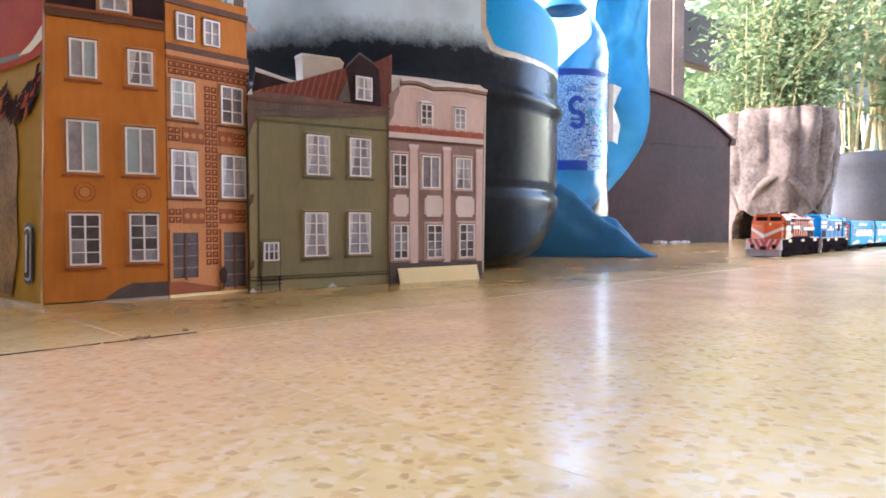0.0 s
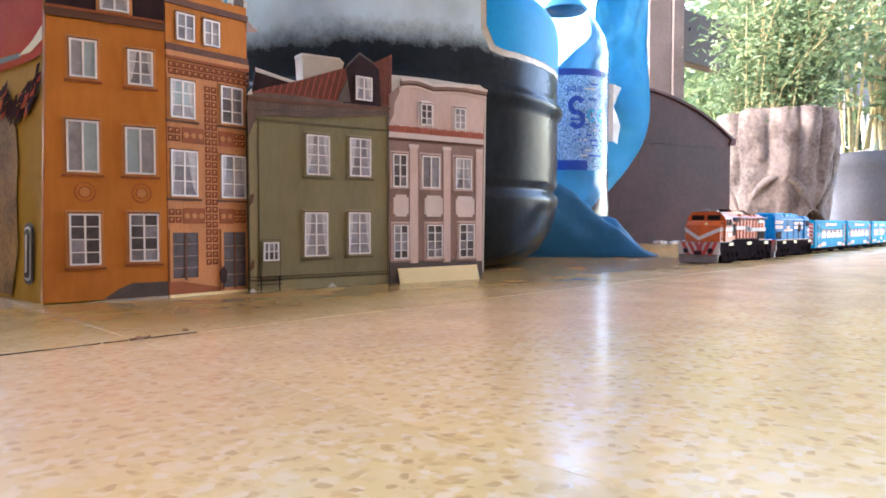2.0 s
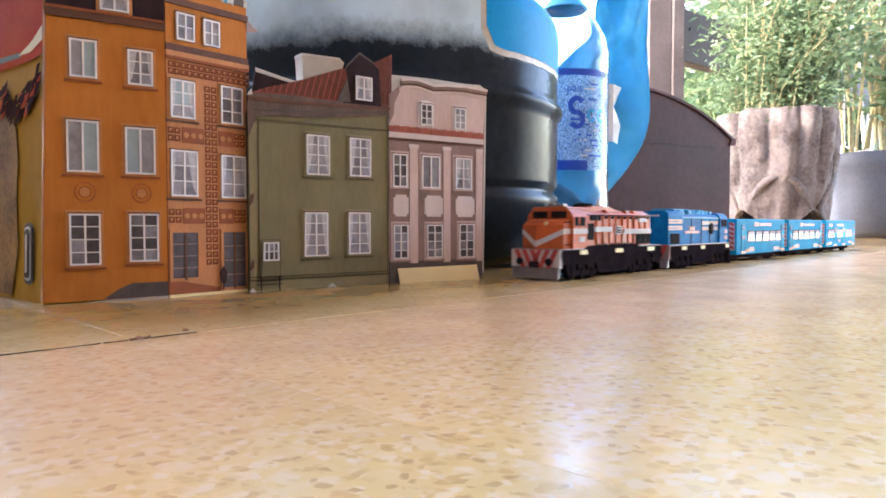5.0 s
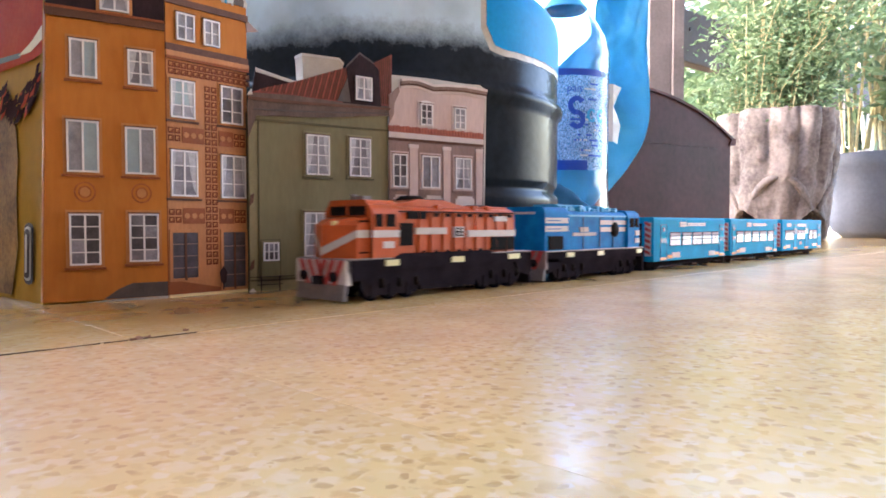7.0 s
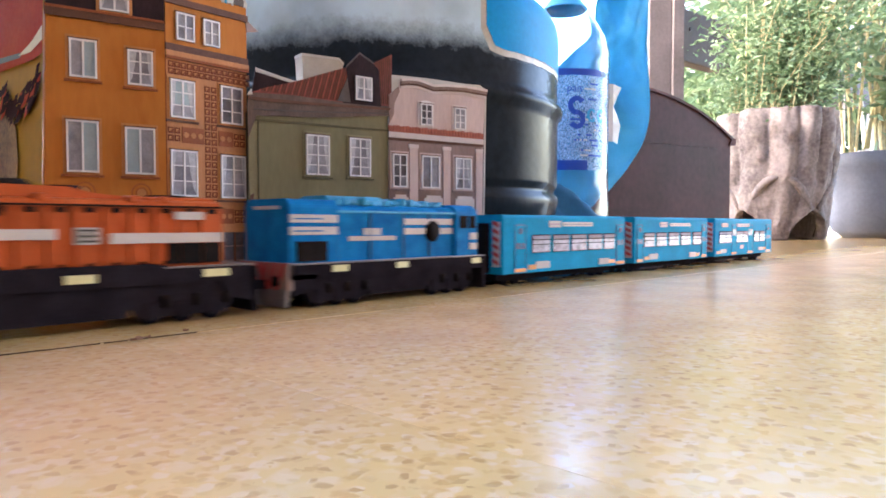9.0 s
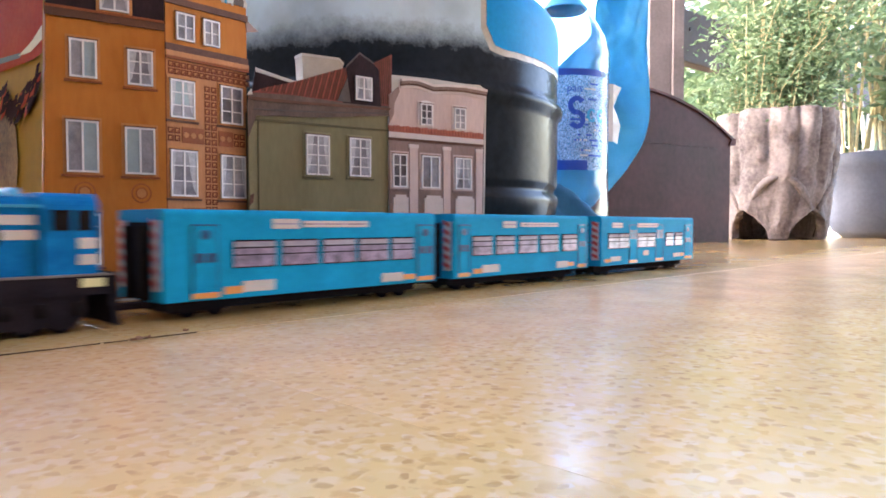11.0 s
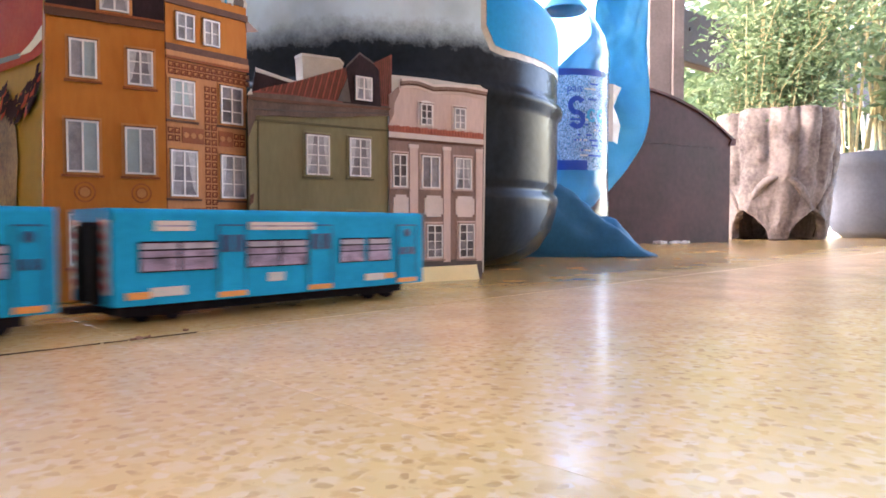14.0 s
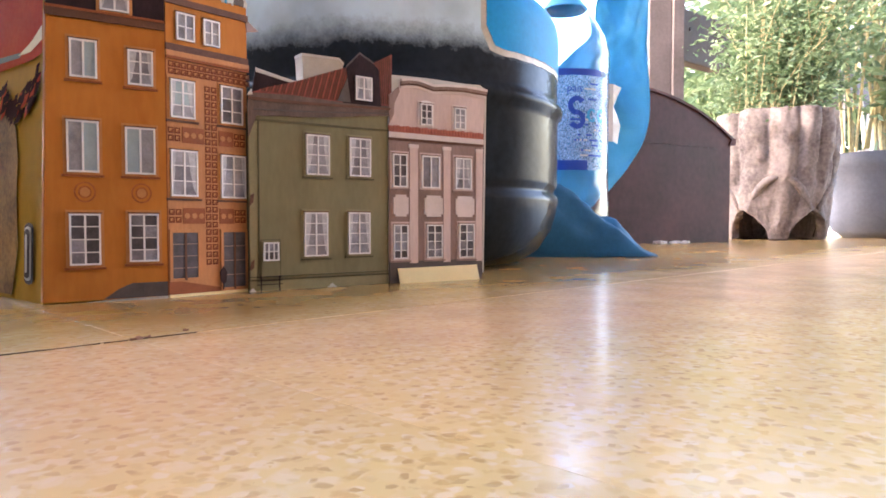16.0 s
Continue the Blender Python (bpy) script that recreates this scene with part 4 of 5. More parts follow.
def blue_cloth():
    h = thing("blue_fabric", pose(0.80, 0.45, 0, 0, 0, -46.5), "bright blue nylon fabric hanging and bunched on the floor", "fabric")
    # hanging sheet: local x to the right of the view, y towards the camera side is negative
    n, k = 40, 72
    vs, fs = [], []
    for j in range(k + 1):
        z = 0.75 - 0.702 * j / k
        t = max(0.0, (0.42 - z) / 0.372)
        right = 0.108 if t < 0.5 else 0.108 - 0.118 * ((t - 0.5) / 0.5) ** 1.9
        # above z 0.408 an unseen widening is added to block sky glare on the floor
        left = 0.026 - 0.22 * min(1.0, max(0.0, (z - 0.408) / 0.02)) - 0.006 * t / 0.2 if t < 0.2 else 0.020 - 0.13 * min(1, (t - 0.2) / 0.30)
        for i in range(n + 1):
            s = i / n
            x = left + (right - left) * s
            y = 0.215 + 0.012 * math.sin(7 * s + 5 * t) + (1 - 0.8 * s ** 6) * (0.014 * abs(math.sin(40 * z + 28 * x)) ** 0.6 + 0.036 * noise.noise((x * 26, z * 14, 1)) + 0.012 * noise.noise((x * 70, z * 60, 3))) - 0.03 * t * t
            vs.append((x, y, z))
    for j in range(k):
        for i in range(n):
            a = j * (n + 1) + i
            fs.append((a, a + n + 1, a + n + 2, a + 1))
    sh = part("hanging_sheet", Build().poly(vs, fs, M_CLOTH, True), h)
    md = sh.modifiers.new("thick", "SOLIDIFY")
    md.thickness = 0.0015
    # rolled hem along the free edge
    edge = [vs[j * (n + 1) + n] for j in range(k + 1)]
    part("hem", Build().sweep(edge, 0.0014, M_CLOTH), h, "stitched hem")
    # bunched part on the floor
    prof = [(-0.165, 0.104), (-0.125, 0.100), (-0.105, 0.093), (-0.090, 0.084), (-0.0735, 0.073), (-0.060, 0.060), (-0.047, 0.050), (-0.034, 0.046), (-0.020, 0.0395), (-0.010, 0.029), (0.0, 0.0185), (0.0100, 0.0090), (0.0160, 0.0055), (0.025, 0.003)]
    m = 18
    vs, fs = [], []
    cols = 60
    for i in range(cols + 1):
        x = prof[0][0] + (prof[-1][0] - prof[0][0]) * i / cols
        for (x0, h0), (x1, h1) in zip(prof, prof[1:]):
            if x0 <= x <= x1 + 1e-9:
                e = (x - x0) / (x1 - x0)
                top = h0 + (h1 - h0) * e
        wdt = 0.016 + 0.14 * top
        for j in range(m + 1):
            a = math.pi * j / m
            f = 1 + 0.20 * noise.noise((x * 30, 2.2 * a, 0.3)) + 0.15 * math.sin(5 * a + 60 * x) + 0.06 * noise.noise((x * 90, 6 * a, 2))
            y = -wdt * math.cos(a) * (1 + 0.12 * noise.noise((x * 18, 7, 0))) - 0.090
            z = max(0.0006, top * math.sin(a) ** 0.72 * (f if 2 < j < m - 2 else 1))
            vs.append((x, y, z))
    for i in range(cols):
        for j in range(m):
            q = i * (m + 1) + j
            fs.append((q, q + m + 1, q + m + 2, q + 1))
    part("floor_fold", Build().poly(vs, fs, M_CLOTH_SHADE, True), h)


def board():
    h = thing("wooden_panel", facing(1.1365, 0.6706, 1.5259, 0.572), "dark brown wooden panel with a curved top, standing upright", "wooden panel")
    top = [(-0.20, 0.262), (-0.12, 0.285), (-0.04, 0.300), (0.05, 0.307), (0.13, 0.304), (0.175, 0.299), (0.222, 0.2905), (0.27, 0.279), (0.3135, 0.2640), (0.35, 0.249), (0.382, 0.2330), (0.402, 0.2220)]
    b = Build().prism([(-0.20, 0.0), (0.398, 0.0), (0.398, 0.213)] + top[::-1], 0, 0.02, M_BOARD)
    part("panel", b, h)
    e = Build()
    for (x0, z0), (x1, z1) in zip(top, top[1:]):
        e.prism([(x0, z0), (x1, z1), (x1, z1 + 0.006), (x0, z0 + 0.006)], -0.004, 0.024, M_BOARD)
    e.prism([(0.390, 0.210), (0.412, 0.213), (0.412, 0.226), (0.400, 0.2285)], -0.004, 0.024, M_BOARD)
    part("edge_moulding", e, h)
    g = Build()
    g.box(-0.19, 0.36, -0.0012, 0, 0.2015, 0.2030, M_BOARD)
    part("plank_joint", g, h)


def pots():
    h = thing("stone_planter", pose(1.8190, 0.5716, 0), "cast concrete planter like a tree stump on root feet", "planter")
    n, rows, top = 200, 56, 0.312
    vs, fs = [], []
    feet = [radians(d) for d in (202, 120, 284)]
    for k in range(rows + 1):
        for i in range(n):
            a = 2 * math.pi * i / n
            d = min(abs((a - f + math.pi) % (2 * math.pi) - math.pi) for f in feet)
            back = abs((a - feet[0] + math.pi) % (2 * math.pi) - math.pi) > 1.75
            arch = 0.0 if back else 0.072 * math.sqrt(max(0.0, min(1.0, (d - 0.20) / 0.45)))
            z = arch + (top - arch) * k / rows
            r = 0.108 + 0.029 * min(1, z / 0.26) ** 0.8
            groove = min(1, max(0, (z - 0.11) / 0.1))
            r += (0.017 * abs(math.sin(6.5 * a + 0.6 + 0.4 * math.sin(3 * a))) ** 0.5 - 0.012) * groove
            r += 0.008 * noise.noise((3 * math.cos(a), 3 * math.sin(a), z * 9)) + 0.005 * noise.noise((7 * math.cos(a), 7 * math.sin(a), z * 28)) + 0.0025 * noise.noise((20 * math.cos(a), 20 * math.sin(a), z * 70))
            zt = z + (0.004 * noise.noise((4 * math.cos(a), 4 * math.sin(a), 5)) if k == rows else 0)
            vs.append((r * math.cos(a), r * math.sin(a), zt))
    for k in range(rows):
        for i in range(n):
            j = (i + 1) % n
            fs.append((k * n + i, k * n + j, (k + 1) * n + j, (k + 1) * n + i))
    sh = part("shell", Build().poly(vs, fs, M_STONE, True), h)
    md = sh.modifiers.new("thick", "SOLIDIFY")
    md.thickness, md.offset = 0.02, -1
    for f in feet:
        for e in (-1, 1):
            pts = []
            for t in (0, 0.2, 0.4, 0.6, 0.8, 1.0):
                z, an = 0.150 - 0.075 * t * t, f + e * 0.62 * t
                r = 0.107 + 0.029 * (z / 0.26) ** 0.8
                pts.append((r * math.cos(an), r * math.sin(an), z))
            part("root_ridge", Build().sweep(pts, [0.004, 0.0085, 0.010, 0.010, 0.008, 0.004], M_STONE, 8), h)
    part("soil", Build().lathe([(0.0, 0.294), (0.08, 0.298), (0.122, 0.293)], M_SOIL, 40), h, "dark potting soil")
    fl = Build().lathe([(0.0, 0.080), (0.108, 0.082)], M_STONE, 40)
    part("bottom", fl, h)
    g = thing("grey_planter", pose(2.300, 0.420, 0), "blue-grey painted round planter beside the stump planter", "planter")
    p = [(0.0, 0.0), (0.105, 0.0), (0.135, 0.02), (0.158, 0.07), (0.165, 0.13), (0.166, 0.195), (0.170, 0.20), (0.172, 0.232), (0.166, 0.238), (0.152, 0.236), (0.150, 0.21), (0.0, 0.205)]
    part("shell", Build().lathe(p, M_GREYPOT, 64, wob=lambda r, z, a: r + 0.002 * noise.noise((3 * math.cos(a), 3 * math.sin(a), 8 * z))), g)
    part("soil", Build().lathe([(0.0, 0.222), (0.1, 0.226), (0.151, 0.219)], M_SOIL, 32), g)


def leaves(b, rnd, centre, count, spread, size, material, slim=0.22, droop=0.5):
    cx, cy, cz = centre
    for _ in range(count):
        d = Vector((rnd.gauss(0, 1), rnd.gauss(0, 1), rnd.gauss(0, 0.9)))
        p = Vector((cx + d.x * spread[0], cy + d.y * spread[1], cz + d.z * spread[2]))
        L = size * rnd.uniform(0.6, 1.3)
        ax = Vector((rnd.uniform(-1, 1), rnd.uniform(-1, 1), rnd.uniform(-droop, 0.6))).normalized()
        sd = ax.cross(Vector((rnd.uniform(-1, 1), rnd.uniform(-1, 1), rnd.uniform(-1, 1)))).normalized() * L * slim
        up = ax.cross(sd).normalized() * L * 0.08
        b.poly([p, p + ax * L * 0.45 + sd + up, p + ax * L - up, p + ax * L * 0.45 - sd + up], [(0, 1, 2), (0, 2, 3)], material)


def plants():
    rnd = random.Random(21)
    h = thing("bushy_plant", pose(1.8190, 0.5716, 0.293), "dense fine-leaved green plant growing in the stump planter", "plant")
    st = Build()
    lv = Build()
    right, away = Vector((0.688, -0.725, 0)), Vector((0.725, 0.688, 0))
    for i in range(150):
        a, r = rnd.uniform(0, 2 * math.pi), rnd.uniform(0.01, 0.115)
        base = Vector((r * math.cos(a), r * math.sin(a), 0.0))
        lean = right * rnd.uniform(-0.10, 0.34) + away * rnd.uniform(-0.25, 0.35)
        H = rnd.uniform(0.10, 0.42)
        pts = [base + lean * t * t * H * 1.6 + Vector((0, 0, H * t)) for t in (0, 0.35, 0.7, 1.0)]
        for p, q in zip(pts, pts[1:]):
            st.tube(p, q, 0.0018, 0.0012, M_STEM, 4)
        for p in pts[1:]:
            leaves(lv, rnd, p, 26, (0.04, 0.04, 0.034), 0.021, M_LEAF, 0.19)
    tagged(part("stem_mass", st, h), kind="stuff")
    part("foliage", lv, h)
    c = thing("cane_plant", pose(2.300, 0.420, 0.222), "tall thin pale canes in the grey planter", "plant")
    cl = Build()
    for i in range(26):
        a, r = rnd.uniform(0, 6.28), rnd.uniform(0.0, 0.12)
        p = Vector((r * math.cos(a), r * math.sin(a), 0))
        q = p + Vector((rnd.uniform(-0.12, 0.12), rnd.uniform(-0.12, 0.12), rnd.uniform(0.5, 1.0)))
        part("cane", Build().tube(p, q, 0.005, 0.003, M_STEM, 6), c)
        for t in (0.3, 0.5, 0.7, 0.9):
            leaves(cl, rnd, p + (q - p) * t, 7, (0.05, 0.05, 0.05), 0.06, M_LEAF, 0.16)
    part("foliage", cl, c)
    # shrubs beyond the porch
    for k, (w, px, H, W) in enumerate(((4.6, 2.1, 2.0, 0.6), (5.2, 3.3, 2.4, 0.7), (5.0, 2.15, 1.3, 0.4), (6.0, 4.4, 2.6, 0.9), (7.0, 2.9, 3.2, 1.0))):
        P = right * px + away * w
        s = thing("shrub", pose(P.x, P.y, -0.06), "sunlit green garden shrub beyond the porch", "shrub", "garden shrubs")
        tr, cr = Build(), Build()
        for i in range(7):
            q = Vector((rnd.uniform(-W, W) * 0.6, rnd.uniform(-W, W) * 0.6, H * rnd.uniform(0.5, 1)))
            tr.tube((0.04 * (i - 3), 0, 0), q * 0.55, 0.025, 0.015, M_STEM, 6)
            tr.tube(q * 0.55, q, 0.015, 0.006, M_STEM, 6)
            for t in (0.35, 0.6, 0.85, 1.0):
                leaves(cr, rnd, q * t, 90, (0.20, 0.20, 0.18), 0.13, M_LEAF_F, 0.22)
        part("branches", tr, s)
        part("crown", cr, s)


def posts():
    h = thing("porch_post", pose(1.8350, 0.8750, 0, 0, 0, -46.5), "weathered square wooden porch post", "post")
    b = Build()
    b.soft_box(-0.046, 0.018, 0, 0.07, 0, 2.40, M_POST, 0.003, axis=2)
    part("plank", b, h)
    b = Build()
    b.soft_box(0.018, 0.050, -0.012, 0.07, 0, 2.40, M_POST, 0.003, axis=2)
    part("cover_strip", b, h, "darker cover strip")
    r = thing("porch_rail", pose(1.8350, 0.8750, 0, 0, 0, -8), "grey wooden rail plank fixed to the porch post", "rail")
    b = Build()
    b.soft_box(0.03, 1.9, -0.02, 0.02, 0.505, 0.655, M_POST, 0.004)
    part("plank", b, r)
    nl = Build().tube((0.09, -0.022, 0.60), (0.09, -0.018, 0.60), 0.006, 0.006, M_ROOF_D, 10)
    part("nail", nl, r)


def floor_bits():
    rnd = random.Random(9)
    for i in range(16):
        u = 0.12 + 0.11 * rnd.random()
        x, y = 1.1365 + (1.5259 - 1.1365) * u / 0.4 * 1.0, 0.6706 - 0.0986 * u / 0.4 - 0.025 - 0.02 * rnd.random()
        b = Build()
        s = rnd.uniform(0.003, 0.008)
        b.soft_box(-s, s, -s * 0.6, s * 0.6, 0, s * 0.9, M_DEBRIS, s * 0.25)
        ob = new("crumb", b.mesh("crumb"))
        ob.matrix_world = pose(x, y, 0.0, 0, 0, rnd.uniform(0, 180))
        tagged(ob, "white plaster crumb on the floor by the panel", "crumb", "crumbs by the panel")
    for x, y, L, a in ((0.0905, 0.2205, 0.0085, 20), (1.125, 0.236, 0.035, -15), (0.1085, 0.2262, 0.0022, 10)):
        b = Build()
        vs = [(L * (i / 8 - 0.5), L * 0.22 * math.sin(math.pi * i / 8) * s, 0.0003 + 0.0003 * math.sin(i * 1.7) * (s != 0) ** 2 + (0.0007 if s else 0.0001)) for i in range(9) for s in (-1, 0, 1)]
        b.poly(vs, [(3 * i + j, 3 * i + 3 + j, 3 * i + 4 + j, 3 * i + 1 + j) for i in range(8) for j in (0, 1)], M_DEAD)
        ob = new("dry_leaf", b.mesh("dry_leaf"))
        ob.matrix_world = pose(x, y, 0.0002, 0, 0, a)
        tagged(ob, "small brown dry leaf scrap on the tiles", "dry leaf", "leaf scraps")


def garden_bits():
    right, away = Vector((0.688, -0.725, 0)), Vector((0.725, 0.688, 0))
    for r0, r1, w, th in ((1.46, 1.50, 2.6, 0.013), (1.53, 1.57, 2.6, 0.009), (1.70, 1.66, 2.7, 0.008)):
        p, q = right * r0 + away * w, right * r1 + away * (w + 0.1)
        h = thing("sapling", pose(p.x, p.y, -0.06), "pale bare sapling trunk behind the planters", "sapling", "bare saplings")
        d = q - p
        part("trunk", Build().sweep([(0, 0, 0), (d.x * 0.3 + 0.01, d.y * 0.3, 0.4), (d.x * 0.7 - 0.01, d.y * 0.7, 0.9), (d.x, d.y, 1.5)], [th, th * 0.9, th * 0.8, th * 0.6], M_SAP, 8), h)
    P = right * 1.93 + away * 3.0
    h = thing("garden_post", pose(P.x, P.y, -0.06, 0, 0, -46), "blue-grey painted garden post", "post")
    part("shaft", Build().soft_box(-0.045, 0.045, -0.04, 0.04, 0, 2.2, M_GREYPOT, 0.006, axis=2), h)
    rnd = random.Random(14)
    for dx, dy in ((-0.10, 0.04), (-0.05, -0.02), (0.0, -0.09), (-0.02, 0.03), (0.05, -0.06)):
        b = Build()
        vs = [(0.025 * (i - 2) / 2, 0.02 * (j - 2) / 2, 0.012 + 0.012 * rnd.uniform(-1, 1) * (1 if 0 < i < 4 and 0 < j < 4 else 0.6)) for i in range(5) for j in range(5)]
        b.poly(vs, [(5 * i + j, 5 * i + j + 5, 5 * i + j + 6, 5 * i + j + 1) for i in range(4) for j in range(4)], M_DEBRIS)
        ob = new("paper_scrap", b.mesh("paper_scrap"))
        ob.matrix_world = pose(2.30 + dx, 0.42 + dy, 0.224, rnd.uniform(-40, 40), rnd.uniform(-40, 40), rnd.uniform(0, 90))
        tagged(ob, "crumpled white scrap on the grey planter's soil", "paper scrap", "white scraps")


orange_house()
patterned_house()
green_house()
pink_house()
jug()
bottle()
blue_cloth()
board()
pots()
plants()
posts()
floor_bits()
garden_bits()


# ---- the train: x runs from the front to the rear, y from the near side to the far side ----
def wheelset(parent, x, r, width=0.036, y0=0.002):
    b = Build()
    for y in (y0 + 0.001, y0 + width - 0.005):
        b.tube((x, y, r), (x, y + 0.003, r), r, r, M_TK, 18)
        b.tube((x, y - 0.0008, r), (x, y + 0.004, r), r * 0.35, r * 0.35, M_TK, 10)
    b.tube((x, y0 + 0.002, r), (x, y0 + width - 0.003, r), r * 0.25, r * 0.25, M_TK, 8)
    part("wheelset", b, parent)


def bogie(parent, x0, x1, r, n=3):
    b = Build()
    for y in (0.0012, 0.0355):
        b.prism([(x0 - 0.002, 0.0065), (x0 + 0.001, 0.0026), (x1 - 0.001, 0.0026), (x1 + 0.002, 0.0065), (x1 + 0.002, 0.0152), (x0 - 0.002, 0.0152)], y, y + 0.0018, M_TK)
        for i in range(n):
            c = x0 + (x1 - x0) * (i + 0.5) / n
            b.box(c - 0.0024, c + 0.0024, y - 0.0006, y + 0.0022, 0.0018, 0.0082, M_TK)
            b.tube((c + 0.005, y - 0.0004, 0.0062), (c + 0.005, y - 0.0004, 0.0108), 0.0012, 0.0012, M_TG, 8)
    b.box(x0 + 0.004, x1 - 0.004, 0.004, 0.034, 0.008, 0.012, M_TK)
    g = part("bogie", b, parent)
    for i in range(n):
        wheelset(g, x0 + (x1 - x0) * (i + 0.5) / n, r)


def pilot(parent, x, facing_front=True, striped=True, plate=None):
    """Buffer plate with red and white chevrons over a steel plough."""
    s = -1 if facing_front else 1
    b = Build()
    b.box(min(x, x - s * 0.003), max(x, x - s * 0.003), 0.0, 0.040, 0.0085, 0.0205, plate or (M_TW if striped else M_TK))
    p = part("buffer_plate", b, parent)
    if striped:
        for k in range(6):
            y = 0.001 + 0.0065 * k
            d = 0.006 if k < 3 else -0.006
            c = Build()
            lo, hi = max(0.0, min(0.040, y)), max(0.0, min(0.040, y + 0.0040))
            tl, th = max(0.0, min(0.040, y + d)), max(0.0, min(0.040, y + 0.0040 + d))
            xs = x + s * 0.0005
            c.poly([(xs, hi, 0.0205), (xs, lo, 0.0205), (xs, tl, 0.0085), (xs, th, 0.0085)], [(0, 1, 2, 3)], M_TR)
            part("red_stripe", c, p)
    pl = Build()
    pl.poly([(x, 0.001, 0.009), (x, 0.039, 0.009), (x + s * 0.0012, 0.039, 0.0012), (x + s * 0.0012, 0.001, 0.0012), (x - s * 0.002, 0.001, 0.009), (x - s * 0.002, 0.039, 0.009), (x - s * 0.001, 0.039, 0.0012), (x - s * 0.001, 0.001, 0.0012)],
            [(0, 3, 2, 1), (4, 5, 6, 7), (3, 7, 6, 2), (0, 4, 7, 3), (1, 2, 6, 5)], M_TST if striped else M_TK)
    part("plough", pl, parent, "worn grey steel plough" if striped else "")
    cp = Build()
    cp.box(x - 0.003, x + 0.003, 0.017, 0.023, 0.0085, 0.0125, M_TK)
    for y in (0.008, 0.032):
        cp.tube((x, y, 0.0125), (x + s * 0.0022, y, 0.0125), 0.0022, 0.0026, M_TK, 10)
    part("coupler", cp, parent)


def hood(b, x0, x1, z1, material, y0=0.003, y1=0.037, z0=0.0205, r=0.005):
    """A hood with rounded upper edges, along x."""
    n = 5
    sec = [(y0, z0)] + [(y0 + r - r * math.cos(math.pi / 2 * i / n), z1 - r + r * math.sin(math.pi / 2 * i / n)) for i in range(n + 1)]
    sec += [(y1 - r + r * math.sin(math.pi / 2 * i / n), z1 - r + r * math.cos(math.pi / 2 * i / n)) for i in range(n + 1)] + [(y1, z0)]
    m = len(sec)
    vs = [(x, y, z) for x in (x0, x1) for y, z in sec]
    b.poly(vs, [tuple(range(m - 1, -1, -1)), tuple(range(m, 2 * m))][::-1] + [(i, i + 1, i + 1 + m, i + m) for i in range(m - 1)] + [(m - 1, 0, m, 2 * m - 1)], material)


def side(name, parent, x0, x1, z0, z1, material, y=0.003, d=0.0004, label=""):
    return part(name, Build().box(x0, x1, y - d, y, z0, z1, material), parent, label)


